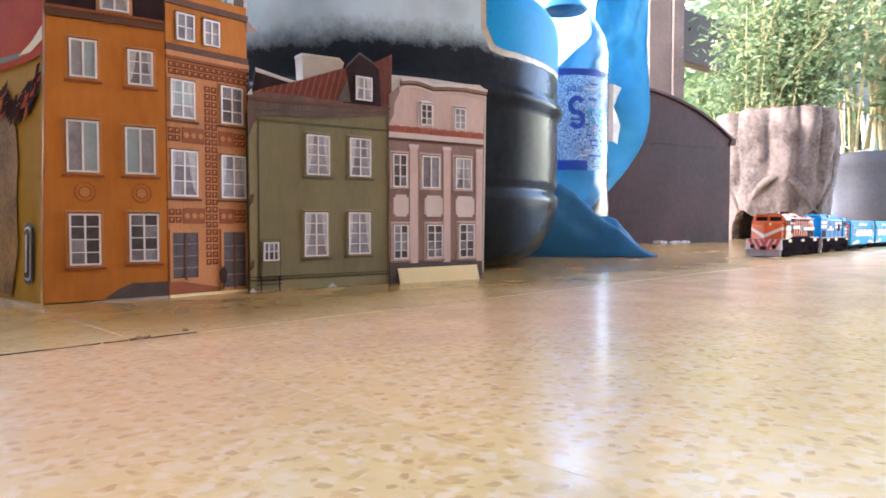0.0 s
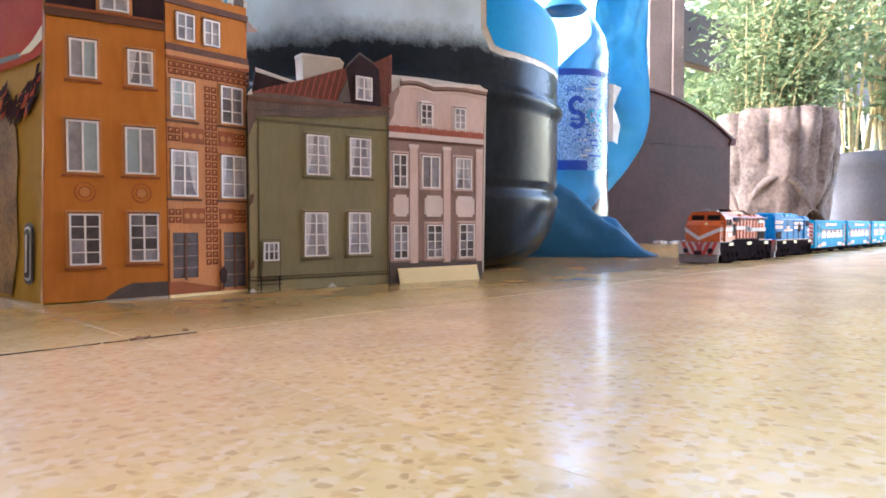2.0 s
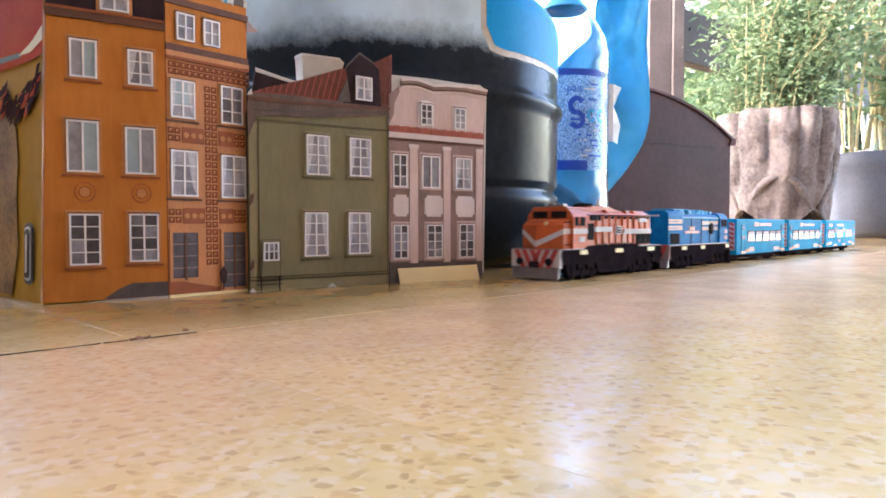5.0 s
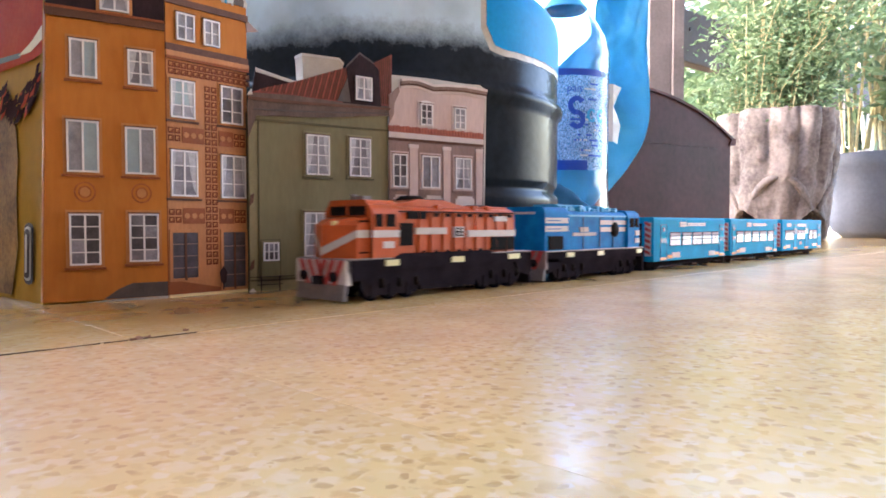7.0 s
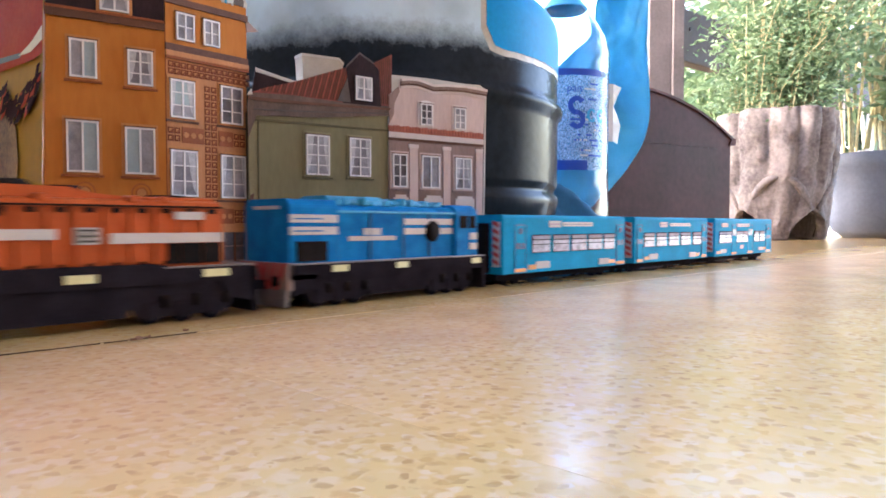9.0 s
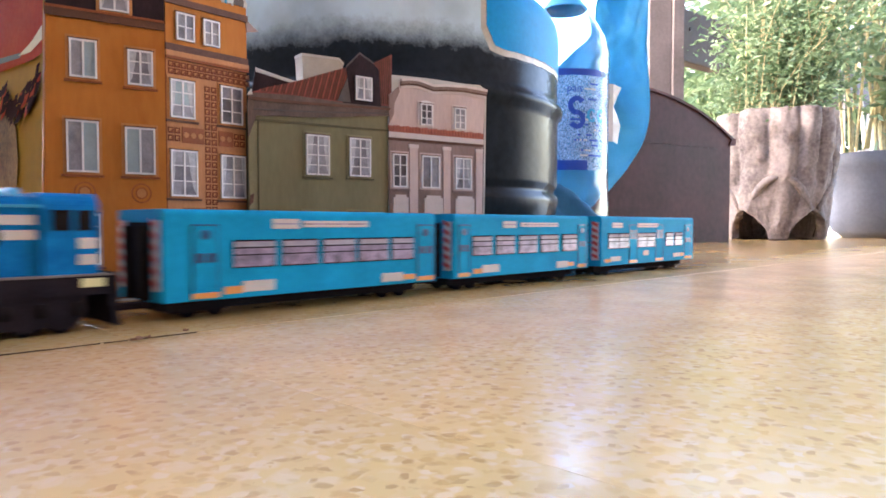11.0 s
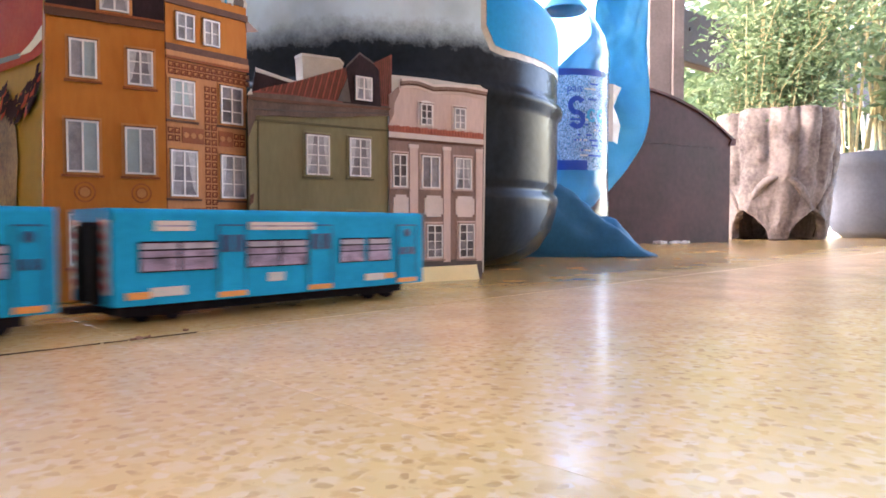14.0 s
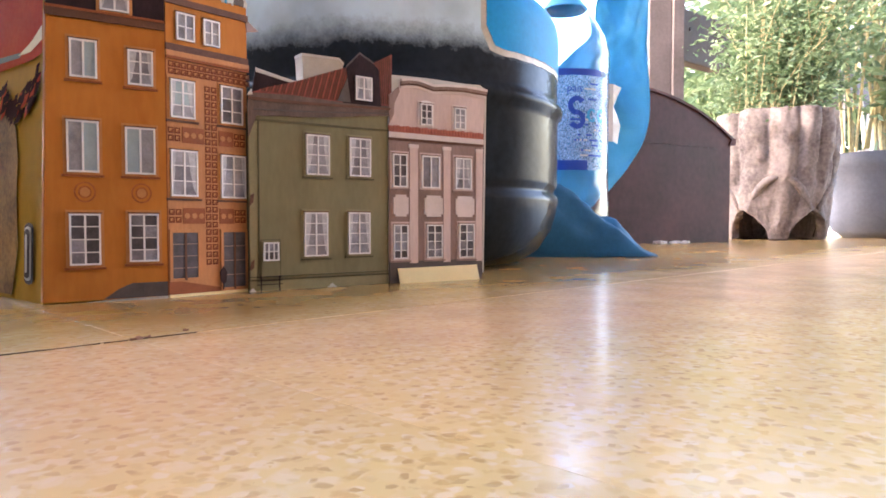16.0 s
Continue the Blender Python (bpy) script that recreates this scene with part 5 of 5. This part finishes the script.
def orange_loco():
    h = thing("toy_locomotive", pose(1, 0.252, 0), "orange toy diesel locomotive with white chevron stripe", "toy train", "toy train cars")
    f = Build()
    f.prism([(0.001, 0.0150), (0.146, 0.0150), (0.146, 0.0204), (0.116, 0.0208), (0.104, 0.0228), (0.036, 0.0228), (0.030, 0.0206), (0.001, 0.0204)], 0.0, 0.040, M_TK)
    f.box(0.001, 0.030, -0.0004, 0.0404, 0.0205, 0.0211, M_TST)
    f.box(0.108, 0.146, -0.0004, 0.0404, 0.0209, 0.0215, M_TST)
    part("underframe", f, h, "black underframe")
    part("fuel_tank", Build().prism([(0.047, 0.0152), (0.097, 0.0152), (0.094, 0.0034), (0.051, 0.0034)], 0.0012, 0.0388, M_TK), h)
    part("step_plate", Build().prism([(0.002, 0.0152), (0.018, 0.0152), (0.018, 0.0105), (0.003, 0.0105)], 0.0, 0.0020, M_TK), h)
    part("step_plate", Build().prism([(0.130, 0.0152), (0.146, 0.0152), (0.145, 0.006), (0.134, 0.0085)], 0.0, 0.0020, M_TK), h)
    pilot(h, 0.0)
    pilot(h, 0.147, False, False)
    bogie(h, 0.012, 0.048, 0.0055)
    bogie(h, 0.097, 0.134, 0.0055)
    # nose with a sloping top
    n = Build()
    ring = [(0.0005, 0.0204), (0.0008, 0.0372), (0.0055, 0.0402)]
    vs = []
    for y, dx in ((0.0030, 0.0085), (0.0200, 0.0), (0.0370, 0.0085)):
        vs += [(x + dx, y, z) for x, z in ring] + [(0.0175, y, 0.0415), (0.0175, y, 0.0204)]
    n.poly(vs, [(0, 4, 3, 2, 1), (10, 11, 12, 13, 14), (0, 1, 6, 5), (5, 6, 11, 10), (1, 2, 7, 6), (6, 7, 12, 11), (2, 3, 8, 7), (7, 8, 13, 12)], M_TO)
    nose = part("nose", n, h)
    c = Build()
    k = -0.0004
    c.poly([(0.0005 + k, 0.0200, 0.0222), (0.0090 + k, 0.0028, 0.0312), (0.0091 + k, 0.0028, 0.0349), (0.0006 + k, 0.0200, 0.0262), (0.0090 + k, 0.0372, 0.0312), (0.0091 + k, 0.0372, 0.0349)], [(0, 3, 2, 1), (0, 4, 5, 3)], M_TW)
    c.poly([(0.0086, 0.0026, 0.0312), (0.0175, 0.0026, 0.0312), (0.0175, 0.0026, 0.0349), (0.0087, 0.0026, 0.0349)], [(0, 1, 2, 3)], M_TW)
    part("white_chevron", c, nose, "white chevron stripe")
    l = Build()
    l.tube((0.0062, 0.0150, 0.0385), (0.0030, 0.0140, 0.0382), 0.0012, 0.0012, M_TY, 10)
    part("headlight", l, nose)
    v = Build()
    for z in (0.0235, 0.0388):
        v.box(0.0105, 0.0165, 0.0024, 0.0034, z, z + 0.0008, M_TG)
    part("nose_seams", v, nose)
    # cab
    k = Build()
    hood(k, 0.0172, 0.0350, 0.0488, M_TO, 0.0008, 0.0392, 0.0204, 0.008)
    cab = part("cab", k, h)
    r = Build()
    hood(r, 0.0168, 0.0358, 0.0500, M_TO, 0.005, 0.035, 0.0478, 0.0022)
    r.box(0.019, 0.024, 0.010, 0.016, 0.0500, 0.0520, M_TST)
    r.tube((0.021, 0.020, 0.0500), (0.021, 0.020, 0.0530), 0.0012, 0.0016, M_TST, 8)
    r.tube((0.026, 0.013, 0.0505), (0.026, 0.027, 0.0520), 0.0008, 0.0008, M_TST, 6)
    part("cab_roof", r, cab)
    for x0, x1 in ((0.0190, 0.0235), (0.0262, 0.0318)):
        side("cab_window", cab, x0, x1, 0.0365, 0.0428, M_TG, 0.0008, 0.0005, "dark cab window")
    w = Build()
    for y0, y1 in ((0.006, 0.0185), (0.0215, 0.034)):
        w.box(0.0166, 0.0172, y0, y1, 0.0422, 0.0468, M_TG)
    part("windscreen", w, cab, "dark windscreen")
    side("cab_stripe", cab, 0.0172, 0.0350, 0.0312, 0.0348, M_TW, 0.0008, 0.0003)
    side("number_plate", cab, 0.0240, 0.0312, 0.0258, 0.0292, M_TW, 0.0008, 0.0005)
    # long hood
    b = Build()
    hood(b, 0.0350, 0.1330, 0.0470, M_TO)
    lh = part("long_hood", b, h)
    for i in range(9):
        x = 0.0500 + 0.0092 * i
        part("door_rib", Build().box(x, x + 0.0009, 0.0020, 0.0032, 0.0215, 0.0440, M_TO), lh)
        part("louvre", Build().box(x + 0.0030, x + 0.0062, 0.0022, 0.0032, 0.0418, 0.0436, M_TG), lh)
        part("latch", Build().box(x + 0.0035, x + 0.0055, 0.0022, 0.0032, 0.0225, 0.0238, M_TG), lh)
    side("intake", lh, 0.0350, 0.0458, 0.0268, 0.0384, M_TG, 0.003, 0.0012, "black side opening")
    side("upper_grille", lh, 0.0420, 0.0555, 0.0405, 0.0440, M_TG, 0.003, 0.0010)
    side("rear_grille", lh, 0.1100, 0.1318, 0.0225, 0.0304, M_TG, 0.003, 0.0010)
    side("white_stripe", lh, 0.0475, 0.0712, 0.0324, 0.0360, M_TW, 0.003, 0.0013)
    side("white_stripe", lh, 0.0890, 0.1325, 0.0306, 0.0344, M_TW, 0.003, 0.0013)
    side("white_panel", lh, 0.1130, 0.1245, 0.0395, 0.0425, M_TW, 0.003, 0.0012)
    e = Build()
    e.box(0.0770, 0.0852, 0.0014, 0.003, 0.0305, 0.0365, M_TW)
    for x in (0.0779, 0.0814):
        e.box(x, x + 0.0009, 0.0011, 0.003, 0.0312, 0.0358, M_TG)
        for z in (0.0312, 0.0331, 0.0351):
            e.box(x, x + 0.0027, 0.0011, 0.003, z, z + 0.0008, M_TG)
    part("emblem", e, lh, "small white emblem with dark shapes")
    rf = Build()
    rf.prism([(0.036, 0.0462), (0.132, 0.0462), (0.132, 0.0474), (0.094, 0.0482), (0.086, 0.0490), (0.077, 0.0510), (0.056, 0.0512), (0.049, 0.0496), (0.036, 0.0480)], 0.0085, 0.0315, M_TO)
    part("roof_hump", rf, lh)
    gt = Build().box(0.036, 0.133, 0.0022, 0.0032, 0.0440, 0.0447, M_TG)
    part("gutter", gt, lh)
    for x in (0.066, 0.096, 0.108):
        part("lifting_lug", Build().soft_box(x, x + 0.0045, 0.0045, 0.0080, 0.0455, 0.0484, M_TO, 0.0007), lh)
    part("roof_fan", Build().tube((0.061, 0.020, 0.0508), (0.061, 0.020, 0.0534), 0.0092, 0.0060, M_TG, 18), lh)
    part("roof_fan", Build().tube((0.079, 0.020, 0.0505), (0.079, 0.020, 0.0518), 0.006, 0.006, M_TK, 18), lh)
    rr = Build()
    hood(rr, 0.104, 0.131, 0.0482, M_TO, 0.007, 0.033, 0.0465, 0.0015)
    part("radiator_hatch", rr, lh)
    part("roof_fan", Build().tube((0.117, 0.020, 0.048), (0.117, 0.020, 0.0492), 0.0075, 0.0075, M_TK, 18), lh)
    for x0, x1 in ((0.0245, 0.0337), (0.0730, 0.0832), (0.1232, 0.1340)):
        side("yellow_plate", h, x0, x1, 0.0170, 0.0200, M_TY, 0.0, 0.0006)
    return h


def blue_loco():
    h = thing("toy_locomotive", pose(1.2, 0.252, 0), "dark blue toy diesel locomotive with white stripes", "toy train", "toy train cars")
    L = 0.134
    f = Build()
    f.box(0.001, L - 0.001, 0.0, 0.040, 0.0130, 0.0196, M_TK)
    f.box(0.001, L - 0.001, -0.0004, 0.0404, 0.0196, 0.0203, M_TST)
    part("underframe", f, h, "black underframe")
    part("fuel_tank", Build().prism([(0.044, 0.0152), (0.089, 0.0152), (0.086, 0.0034), (0.047, 0.0034)], 0.0012, 0.0388, M_TK), h)
    part("step_plate", Build().prism([(0.002, 0.0152), (0.016, 0.0152), (0.016, 0.0085), (0.003, 0.0060)], 0.0, 0.0020, M_TK), h)
    pilot(h, 0.0, plate=M_PINK_D)
    pilot(h, L, False, False)
    bogie(h, 0.012, 0.045, 0.0055)
    bogie(h, 0.088, 0.121, 0.0055)
    b = Build()
    hood(b, 0.002, 0.029, 0.0492, M_TB, 0.002, 0.038, 0.0203, 0.004)
    fh = part("front_hood", b, h)
    lt = Build().box(0.0014, 0.0022, 0.010, 0.030, 0.0445, 0.0460, M_TW)
    part("lamp_panel", lt, fh)
    for z in (0.0385, 0.0330):
        st = side("white_stripe", fh, 0.0022, 0.0285, z, z + 0.0036, M_TW, 0.002, 0.0004)
        side("stripe_line", st, 0.0040, 0.0200, z + 0.0014, z + 0.0020, M_TB, 0.0016, 0.0002)
    side("side_opening", fh, 0.0060, 0.0225, 0.0210, 0.0300, M_TG, 0.002, 0.0008, "black side opening")
    b = Build()
    hood(b, 0.029, 0.110, 0.0470, M_TB, 0.003, 0.037, 0.0203, 0.004)
    lh = part("long_hood", b, h)
    tr = Build()
    hood(tr, 0.028, 0.062, 0.0515, M_TBL, 0.008, 0.032, 0.0465, 0.004)
    hood(tr, 0.064, 0.092, 0.0500, M_TBL, 0.009, 0.031, 0.0465, 0.003)
    rnd = random.Random(3)
    for i in range(14):
        x = 0.03 + 0.0055 * i
        part("roof_box", Build().soft_box(x, x + 0.004, 0.004 + rnd.uniform(0, 0.004), 0.034, 0.0465, 0.0485 + rnd.uniform(0, 0.003), M_TBL, 0.0008), lh)
    part("roof_hump", tr, lh, "pale blue roof equipment")
    for x in (0.029, 0.049, 0.0713, 0.090):
        part("panel_seam", Build().box(x, x + 0.0006, 0.0024, 0.003, 0.0205, 0.0430, M_TCD), lh)
    part("gutter", Build().box(0.029, 0.110, 0.0020, 0.003, 0.0432, 0.0442, M_TBL), lh)
    part("lettering_bar", Build().box(0.0450, 0.0560, 0.0024, 0.003, 0.0325, 0.0358, M_TW), lh)
    part("lettering_bar", Build().box(0.0360, 0.0660, 0.0024, 0.003, 0.0298, 0.0320, M_TW), lh)
    for z in (0.0375, 0.0325):
        side("white_stripe", lh, 0.0720, 0.1085, z, z + 0.0032, M_TW, 0.003, 0.0005)
    o = Build().tube((0.0928, 0.0022, 0.0340), (0.0928, 0.003, 0.0340), 0.0056, 0.0056, M_TG, 14)
    part("round_opening", o, lh)
    c = Build()
    hood(c, 0.110, 0.128, 0.0485, M_TB, 0.0012, 0.0388, 0.0203, 0.006)
    cab = part("cab", c, h)
    side("cab_window", cab, 0.1130, 0.1190, 0.0355, 0.0425, M_TG, 0.0012, 0.0005)
    side("cab_window", cab, 0.1210, 0.1260, 0.0355, 0.0425, M_TG, 0.0012, 0.0005)
    side("number_plate", cab, 0.1212, 0.1276, 0.0292, 0.0330, M_TW, 0.0012, 0.0005)
    side("number_plate", cab, 0.1212, 0.1276, 0.0236, 0.0272, M_TW, 0.0012, 0.0005)
    for x0, x1 in ((0.0240, 0.0330), (0.0640, 0.0720), (0.1215, 0.1290)):
        side("yellow_plate", h, x0, x1, 0.0158, 0.0188, M_TY, 0.0, 0.0006)
    return h


def coach(L, last=False):
    h = thing("toy_coach", pose(1.4, 0.252, 0), "turquoise card toy coach with driving end and side doors" if last else "turquoise card toy passenger coach with five windows", "toy train", "toy train cars")
    b = Build()
    hood(b, 0, L, 0.0436, M_TC, 0.0, 0.041, 0.0076, 0.0022)
    body = part("body", b, h)
    f = Build()
    # full-length black box, also stands in for the shade under the coach
    f.box(0.004, L - 0.008, 0.008, 0.033, 0.0032, 0.0078, M_TK)
    for x in (0.012, L - 0.030):
        f.box(x, x + 0.018, 0.0105, 0.0305, 0.0022, 0.0065, M_TK)
    f.box(-0.010, 0.004, 0.017, 0.024, 0.0045, 0.0068, M_TK)
    un = part("underframe", f, h, "black underframe")
    for x in (0.015, 0.027, L - 0.027, L - 0.015):
        wheelset(un, x, 0.0042, 0.021, 0.0100)
    # front gangway with striped edges
    g = Build()
    g.box(-0.0006, 0.0, 0.010, 0.031, 0.0080, 0.0385, M_TK)
    g.box(-0.0030, -0.0006, 0.012, 0.0145, 0.0080, 0.0370, M_TG)
    g.box(-0.0030, -0.0006, 0.0265, 0.029, 0.0080, 0.0370, M_TG)
    part("gangway", g, h, "black end gangway")
    for y0 in (0.0022, 0.0335):
        s = Build()
        s.box(-0.0008, 0.0, y0, y0 + 0.0050, 0.0120, 0.0392, M_TW)
        e = part("striped_edge", s, h, "red and white warning stripes")
        for i in range(6):
            z = 0.0128 + 0.0046 * i
            q = Build().poly([(-0.0012, y0, z), (-0.0012, y0, z + 0.0024), (-0.0012, y0 + 0.005, z + 0.0044), (-0.0012, y0 + 0.005, z + 0.0020)], [(0, 1, 2, 3)], M_TR)
            part("red_stripe", q, e)

    def win(x0, x1, z0=0.0202, z1=0.0306):
        w = Build()
        w.box(x0 - 0.0004, x1 + 0.0004, -0.0004, 0, z0 - 0.0005, z1 + 0.0007, M_TG)
        w.box(x0, x1, -0.0006, 0, z0, z1, M_TWIN)
        p = part("window", w, body)
        t = Build().box(x0 + 0.0004, x1 - 0.0004, -0.0009, 0, z1 - 0.0022, z1 - 0.0002, M_BLIND)
        part("blind", t, p)
        k = Build().box(x0, x1, -0.0008, 0, z0 + 0.0046, z0 + 0.0051, M_TG)
        k.box(x0, x1, -0.0008, 0, z1 - 0.0029, z1 - 0.0023, M_TG)
        part("bar", k, p)

    def door(x0, x1, pane=True):
        d = Build()
        d.box(x0, x1, -0.0003, 0, 0.0095, 0.0375, M_TC)
        for a in (x0, x1 - 0.0004):
            d.box(a, a + 0.0004, -0.0005, 0, 0.0095, 0.0375, M_TCD)
        d.box(x0, x1, -0.0005, 0, 0.0370, 0.0376, M_TCD)
        p = part("door", d, body)
        c = (x0 + x1) / 2
        q = Build()
        if pane:
            for a, z in ((x0 + 0.0012, c - 0.0006), (c + 0.0006, x1 - 0.0012)):
                q.box(a, z, -0.0007, 0, 0.0265, 0.0335, M_TCD)
        else:
            q.prism([(c + 0.0022 * math.cos(i * math.pi / 6), 0.0335 + 0.0020 * math.sin(i * math.pi / 6)) for i in range(12)], -0.0007, 0, M_TCD)
            q.box(x0 + 0.0012, c - 0.0006, -0.0006, 0, 0.0225, 0.0262, M_TCD)
            q.box(c + 0.0006, x1 - 0.0012, -0.0006, 0, 0.0225, 0.0262, M_TCD)
        part("door_pane", q, p)
        part("orange_step", Build().box(x0, x1, -0.0006, 0, 0.0084, 0.0106, M_TOR), p, "orange strip under the door")

    if last:
        for a, c in ((0.0099, 0.0243), (0.0254, 0.0394), (0.0540, 0.0687), (0.0698, 0.0830), (0.1021, 0.1159), (0.1190, 0.1328)):
            win(a, c)
        door(0.0408, 0.0532)
        door(0.0843, 0.0972)
        door(0.1380, 0.1510, False)
        bars = ((0.0155, 0.0300, 0.0352, 0.0390), (0.0546, 0.0876, 0.0354, 0.0386), (0.0135, 0.0272, 0.0106, 0.0140), (0.0637, 0.0716, 0.0135, 0.0172), (0.1168, 0.1290, 0.0106, 0.0138))
        steps = ((0.0048, 0.0133, 0.0100, 0.0126), (0.1292, 0.1361, 0.0110, 0.0136))
    elif L > 0.142:
        for a, c in ((0.0295, 0.0487), (0.0526, 0.0708), (0.0741, 0.0925), (0.0950, 0.1134), (0.1162, 0.1307)):
            win(a, c)
        door(0.0115, 0.0226, False)
        door(0.1338, 0.1457, False)
        bars = ((0.0477, 0.0611, 0.0358, 0.0400), (0.0632, 0.1006, 0.0364, 0.0392), (0.0335, 0.0483, 0.0098, 0.0142), (0.1096, 0.1234, 0.0092, 0.0134))
        steps = ((0.0252, 0.0333, 0.0094, 0.0124), (0.1236, 0.1320, 0.0096, 0.0122))
    else:
        for a, c in ((0.0155, 0.0325), (0.0365, 0.0540), (0.0585, 0.0772), (0.0813, 0.1008), (0.1060, 0.1229)):
            win(a, c)
        door(0.0035, 0.0129, False)
        door(0.1249, 0.1345, False)
        bars = ((0.0431, 0.0556, 0.0356, 0.0396), (0.0604, 0.1001, 0.0362, 0.0388), (0.0240, 0.0390, 0.0098, 0.0142), (0.0995, 0.1125, 0.0092, 0.0134))
        steps = ((0.0162, 0.0238, 0.0096, 0.0124), (0.1127, 0.1194, 0.0098, 0.0124))
    for a, c, z0, z1 in bars:
        p = side("lettering_bar", body, a, c, z0, z1, M_TW, 0.0, 0.0005)
        if z0 > 0.03:
            side("print_line", p, a + 0.001, c - 0.001, (z0 + z1) / 2 - 0.0003, (z0 + z1) / 2 + 0.0003, M_TWIN, -0.0005, 0.0002)
    for a, c, z0, z1 in steps:
        side("orange_mark", body, a, c, z0, z1, M_TOR, 0.0, 0.0005)
    return h


# ---- floor ----
TILE, TURN = 0.25, -1.2


def floor():
    base = tagged(new("floor", Build().box(-0.36, 2.75, -1.31, 3.2, -0.07, -0.0012, M_GROUT).mesh("floor")), "polished ochre terrazzo tile porch floor", "floor", kind="structure")
    s, g, c = TILE / 2, 0.00003, 0.00003
    e = 0.0008
    ring = ((-1, -1), (1, -1), (1, 1), (-1, 1))
    v = [(x * (s - g), y * (s - e), -0.0012) for x, y in ring] + [(x * (s - g), y * (s - e), -c) for x, y in ring] + [(x * (s - g - c), y * (s - e - c), 0.0) for x, y in ring]
    fc = [(8, 9, 10, 11)] + [(a + i, a + (i + 1) % 4, a + 4 + (i + 1) % 4, a + 4 + i) for a in (0, 4) for i in range(4)]
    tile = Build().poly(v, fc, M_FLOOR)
    me = tile.mesh("tile")
    rest = Build()
    org = Vector((0.0905, 0.2245))
    ca, sa = math.cos(radians(TURN)), math.sin(radians(TURN))
    for i in range(-16, 11):
        for j in range(-17, 12):
            lx, ly = (i + 0.5) * TILE, (j + 0.5) * TILE
            x, y = org.x + lx * ca - ly * sa, org.y + lx * sa + ly * ca
            if not (-0.5 < x < 2.65 and -1.45 < y < 3.1):
                continue
            if -2 <= i < 10 and -5 <= j < 7:
                ob = new("tile", me)
                ob.matrix_world = pose(x, y, 0, 0, 0, TURN)
                ob.parent = base
            else:
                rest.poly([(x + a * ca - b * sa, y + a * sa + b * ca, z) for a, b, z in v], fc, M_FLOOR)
    rnd = random.Random(31)
    b, vs, k = Build(), [], 60
    for i in range(k + 1):
        x = -0.16 + 0.272 * i / k
        w = (0.0001 + 0.0006 * rnd.random()) * (1.0 if x < 0.085 else 0.55 + 0.5 * (rnd.random() > 0.6))
        yc = 0.2252 - 0.0210 * (x - 0.09) + rnd.uniform(-0.0003, 0.0003)
        vs += [(x, yc - w / 2, 0.0001), (x, yc + w / 2, 0.0001), (x, yc + w / 2, -0.0004), (x, yc - w / 2, -0.0004)]
    b.poly(vs, [(4 * i + q, 4 * i + 4 + q, 4 * i + 4 + (q + 1) % 4, 4 * i + (q + 1) % 4) for i in range(k) for q in range(4)], M_GROUT)
    part("chipped_joint", b, base, "dark dirty joint between two tiles")
    r = new("tiles", rest.mesh("tiles"))
    r.parent = base
    tagged(r, kind="stuff")


ORANGE, BLUE = orange_loco(), blue_loco()
COACHES = [coach(0.147), coach(0.138), coach(0.156, True)]
floor()


# ---- motion of the train ----
def motions():
    steps = ((0.0, 1.14), (0.5, 1.0954), (1.0, 1.0443), (1.5, 0.9955), (2.0, 0.9578), (2.5, 0.9095), (3.0, 0.867), (3.5, 0.8344), (4.0, 0.7852), (6.5, 0.557), (7.0, 0.5113), (7.5, 0.4708), (8.0, 0.4181),
             (8.5, 0.3739), (9.0, 0.3173), (9.2, 0.2971), (11.3, 0.0774), (11.5, 0.0545), (12.0, 0.0137), (12.5, -0.0381), (13.0, -0.1172), (13.5, -0.1706), (14.0, -0.2242), (14.5, -0.2785), (15.0, -0.3262), (15.5, -0.3795), (16.0, -0.4330))
    for car, off in zip([ORANGE, BLUE] + COACHES, (-0.312, -0.150, 0.0, 0.1622, 0.3181)):
        walk(car, [(t, pose(s + off, 0.252, 0)) for t, s in steps])


motions()
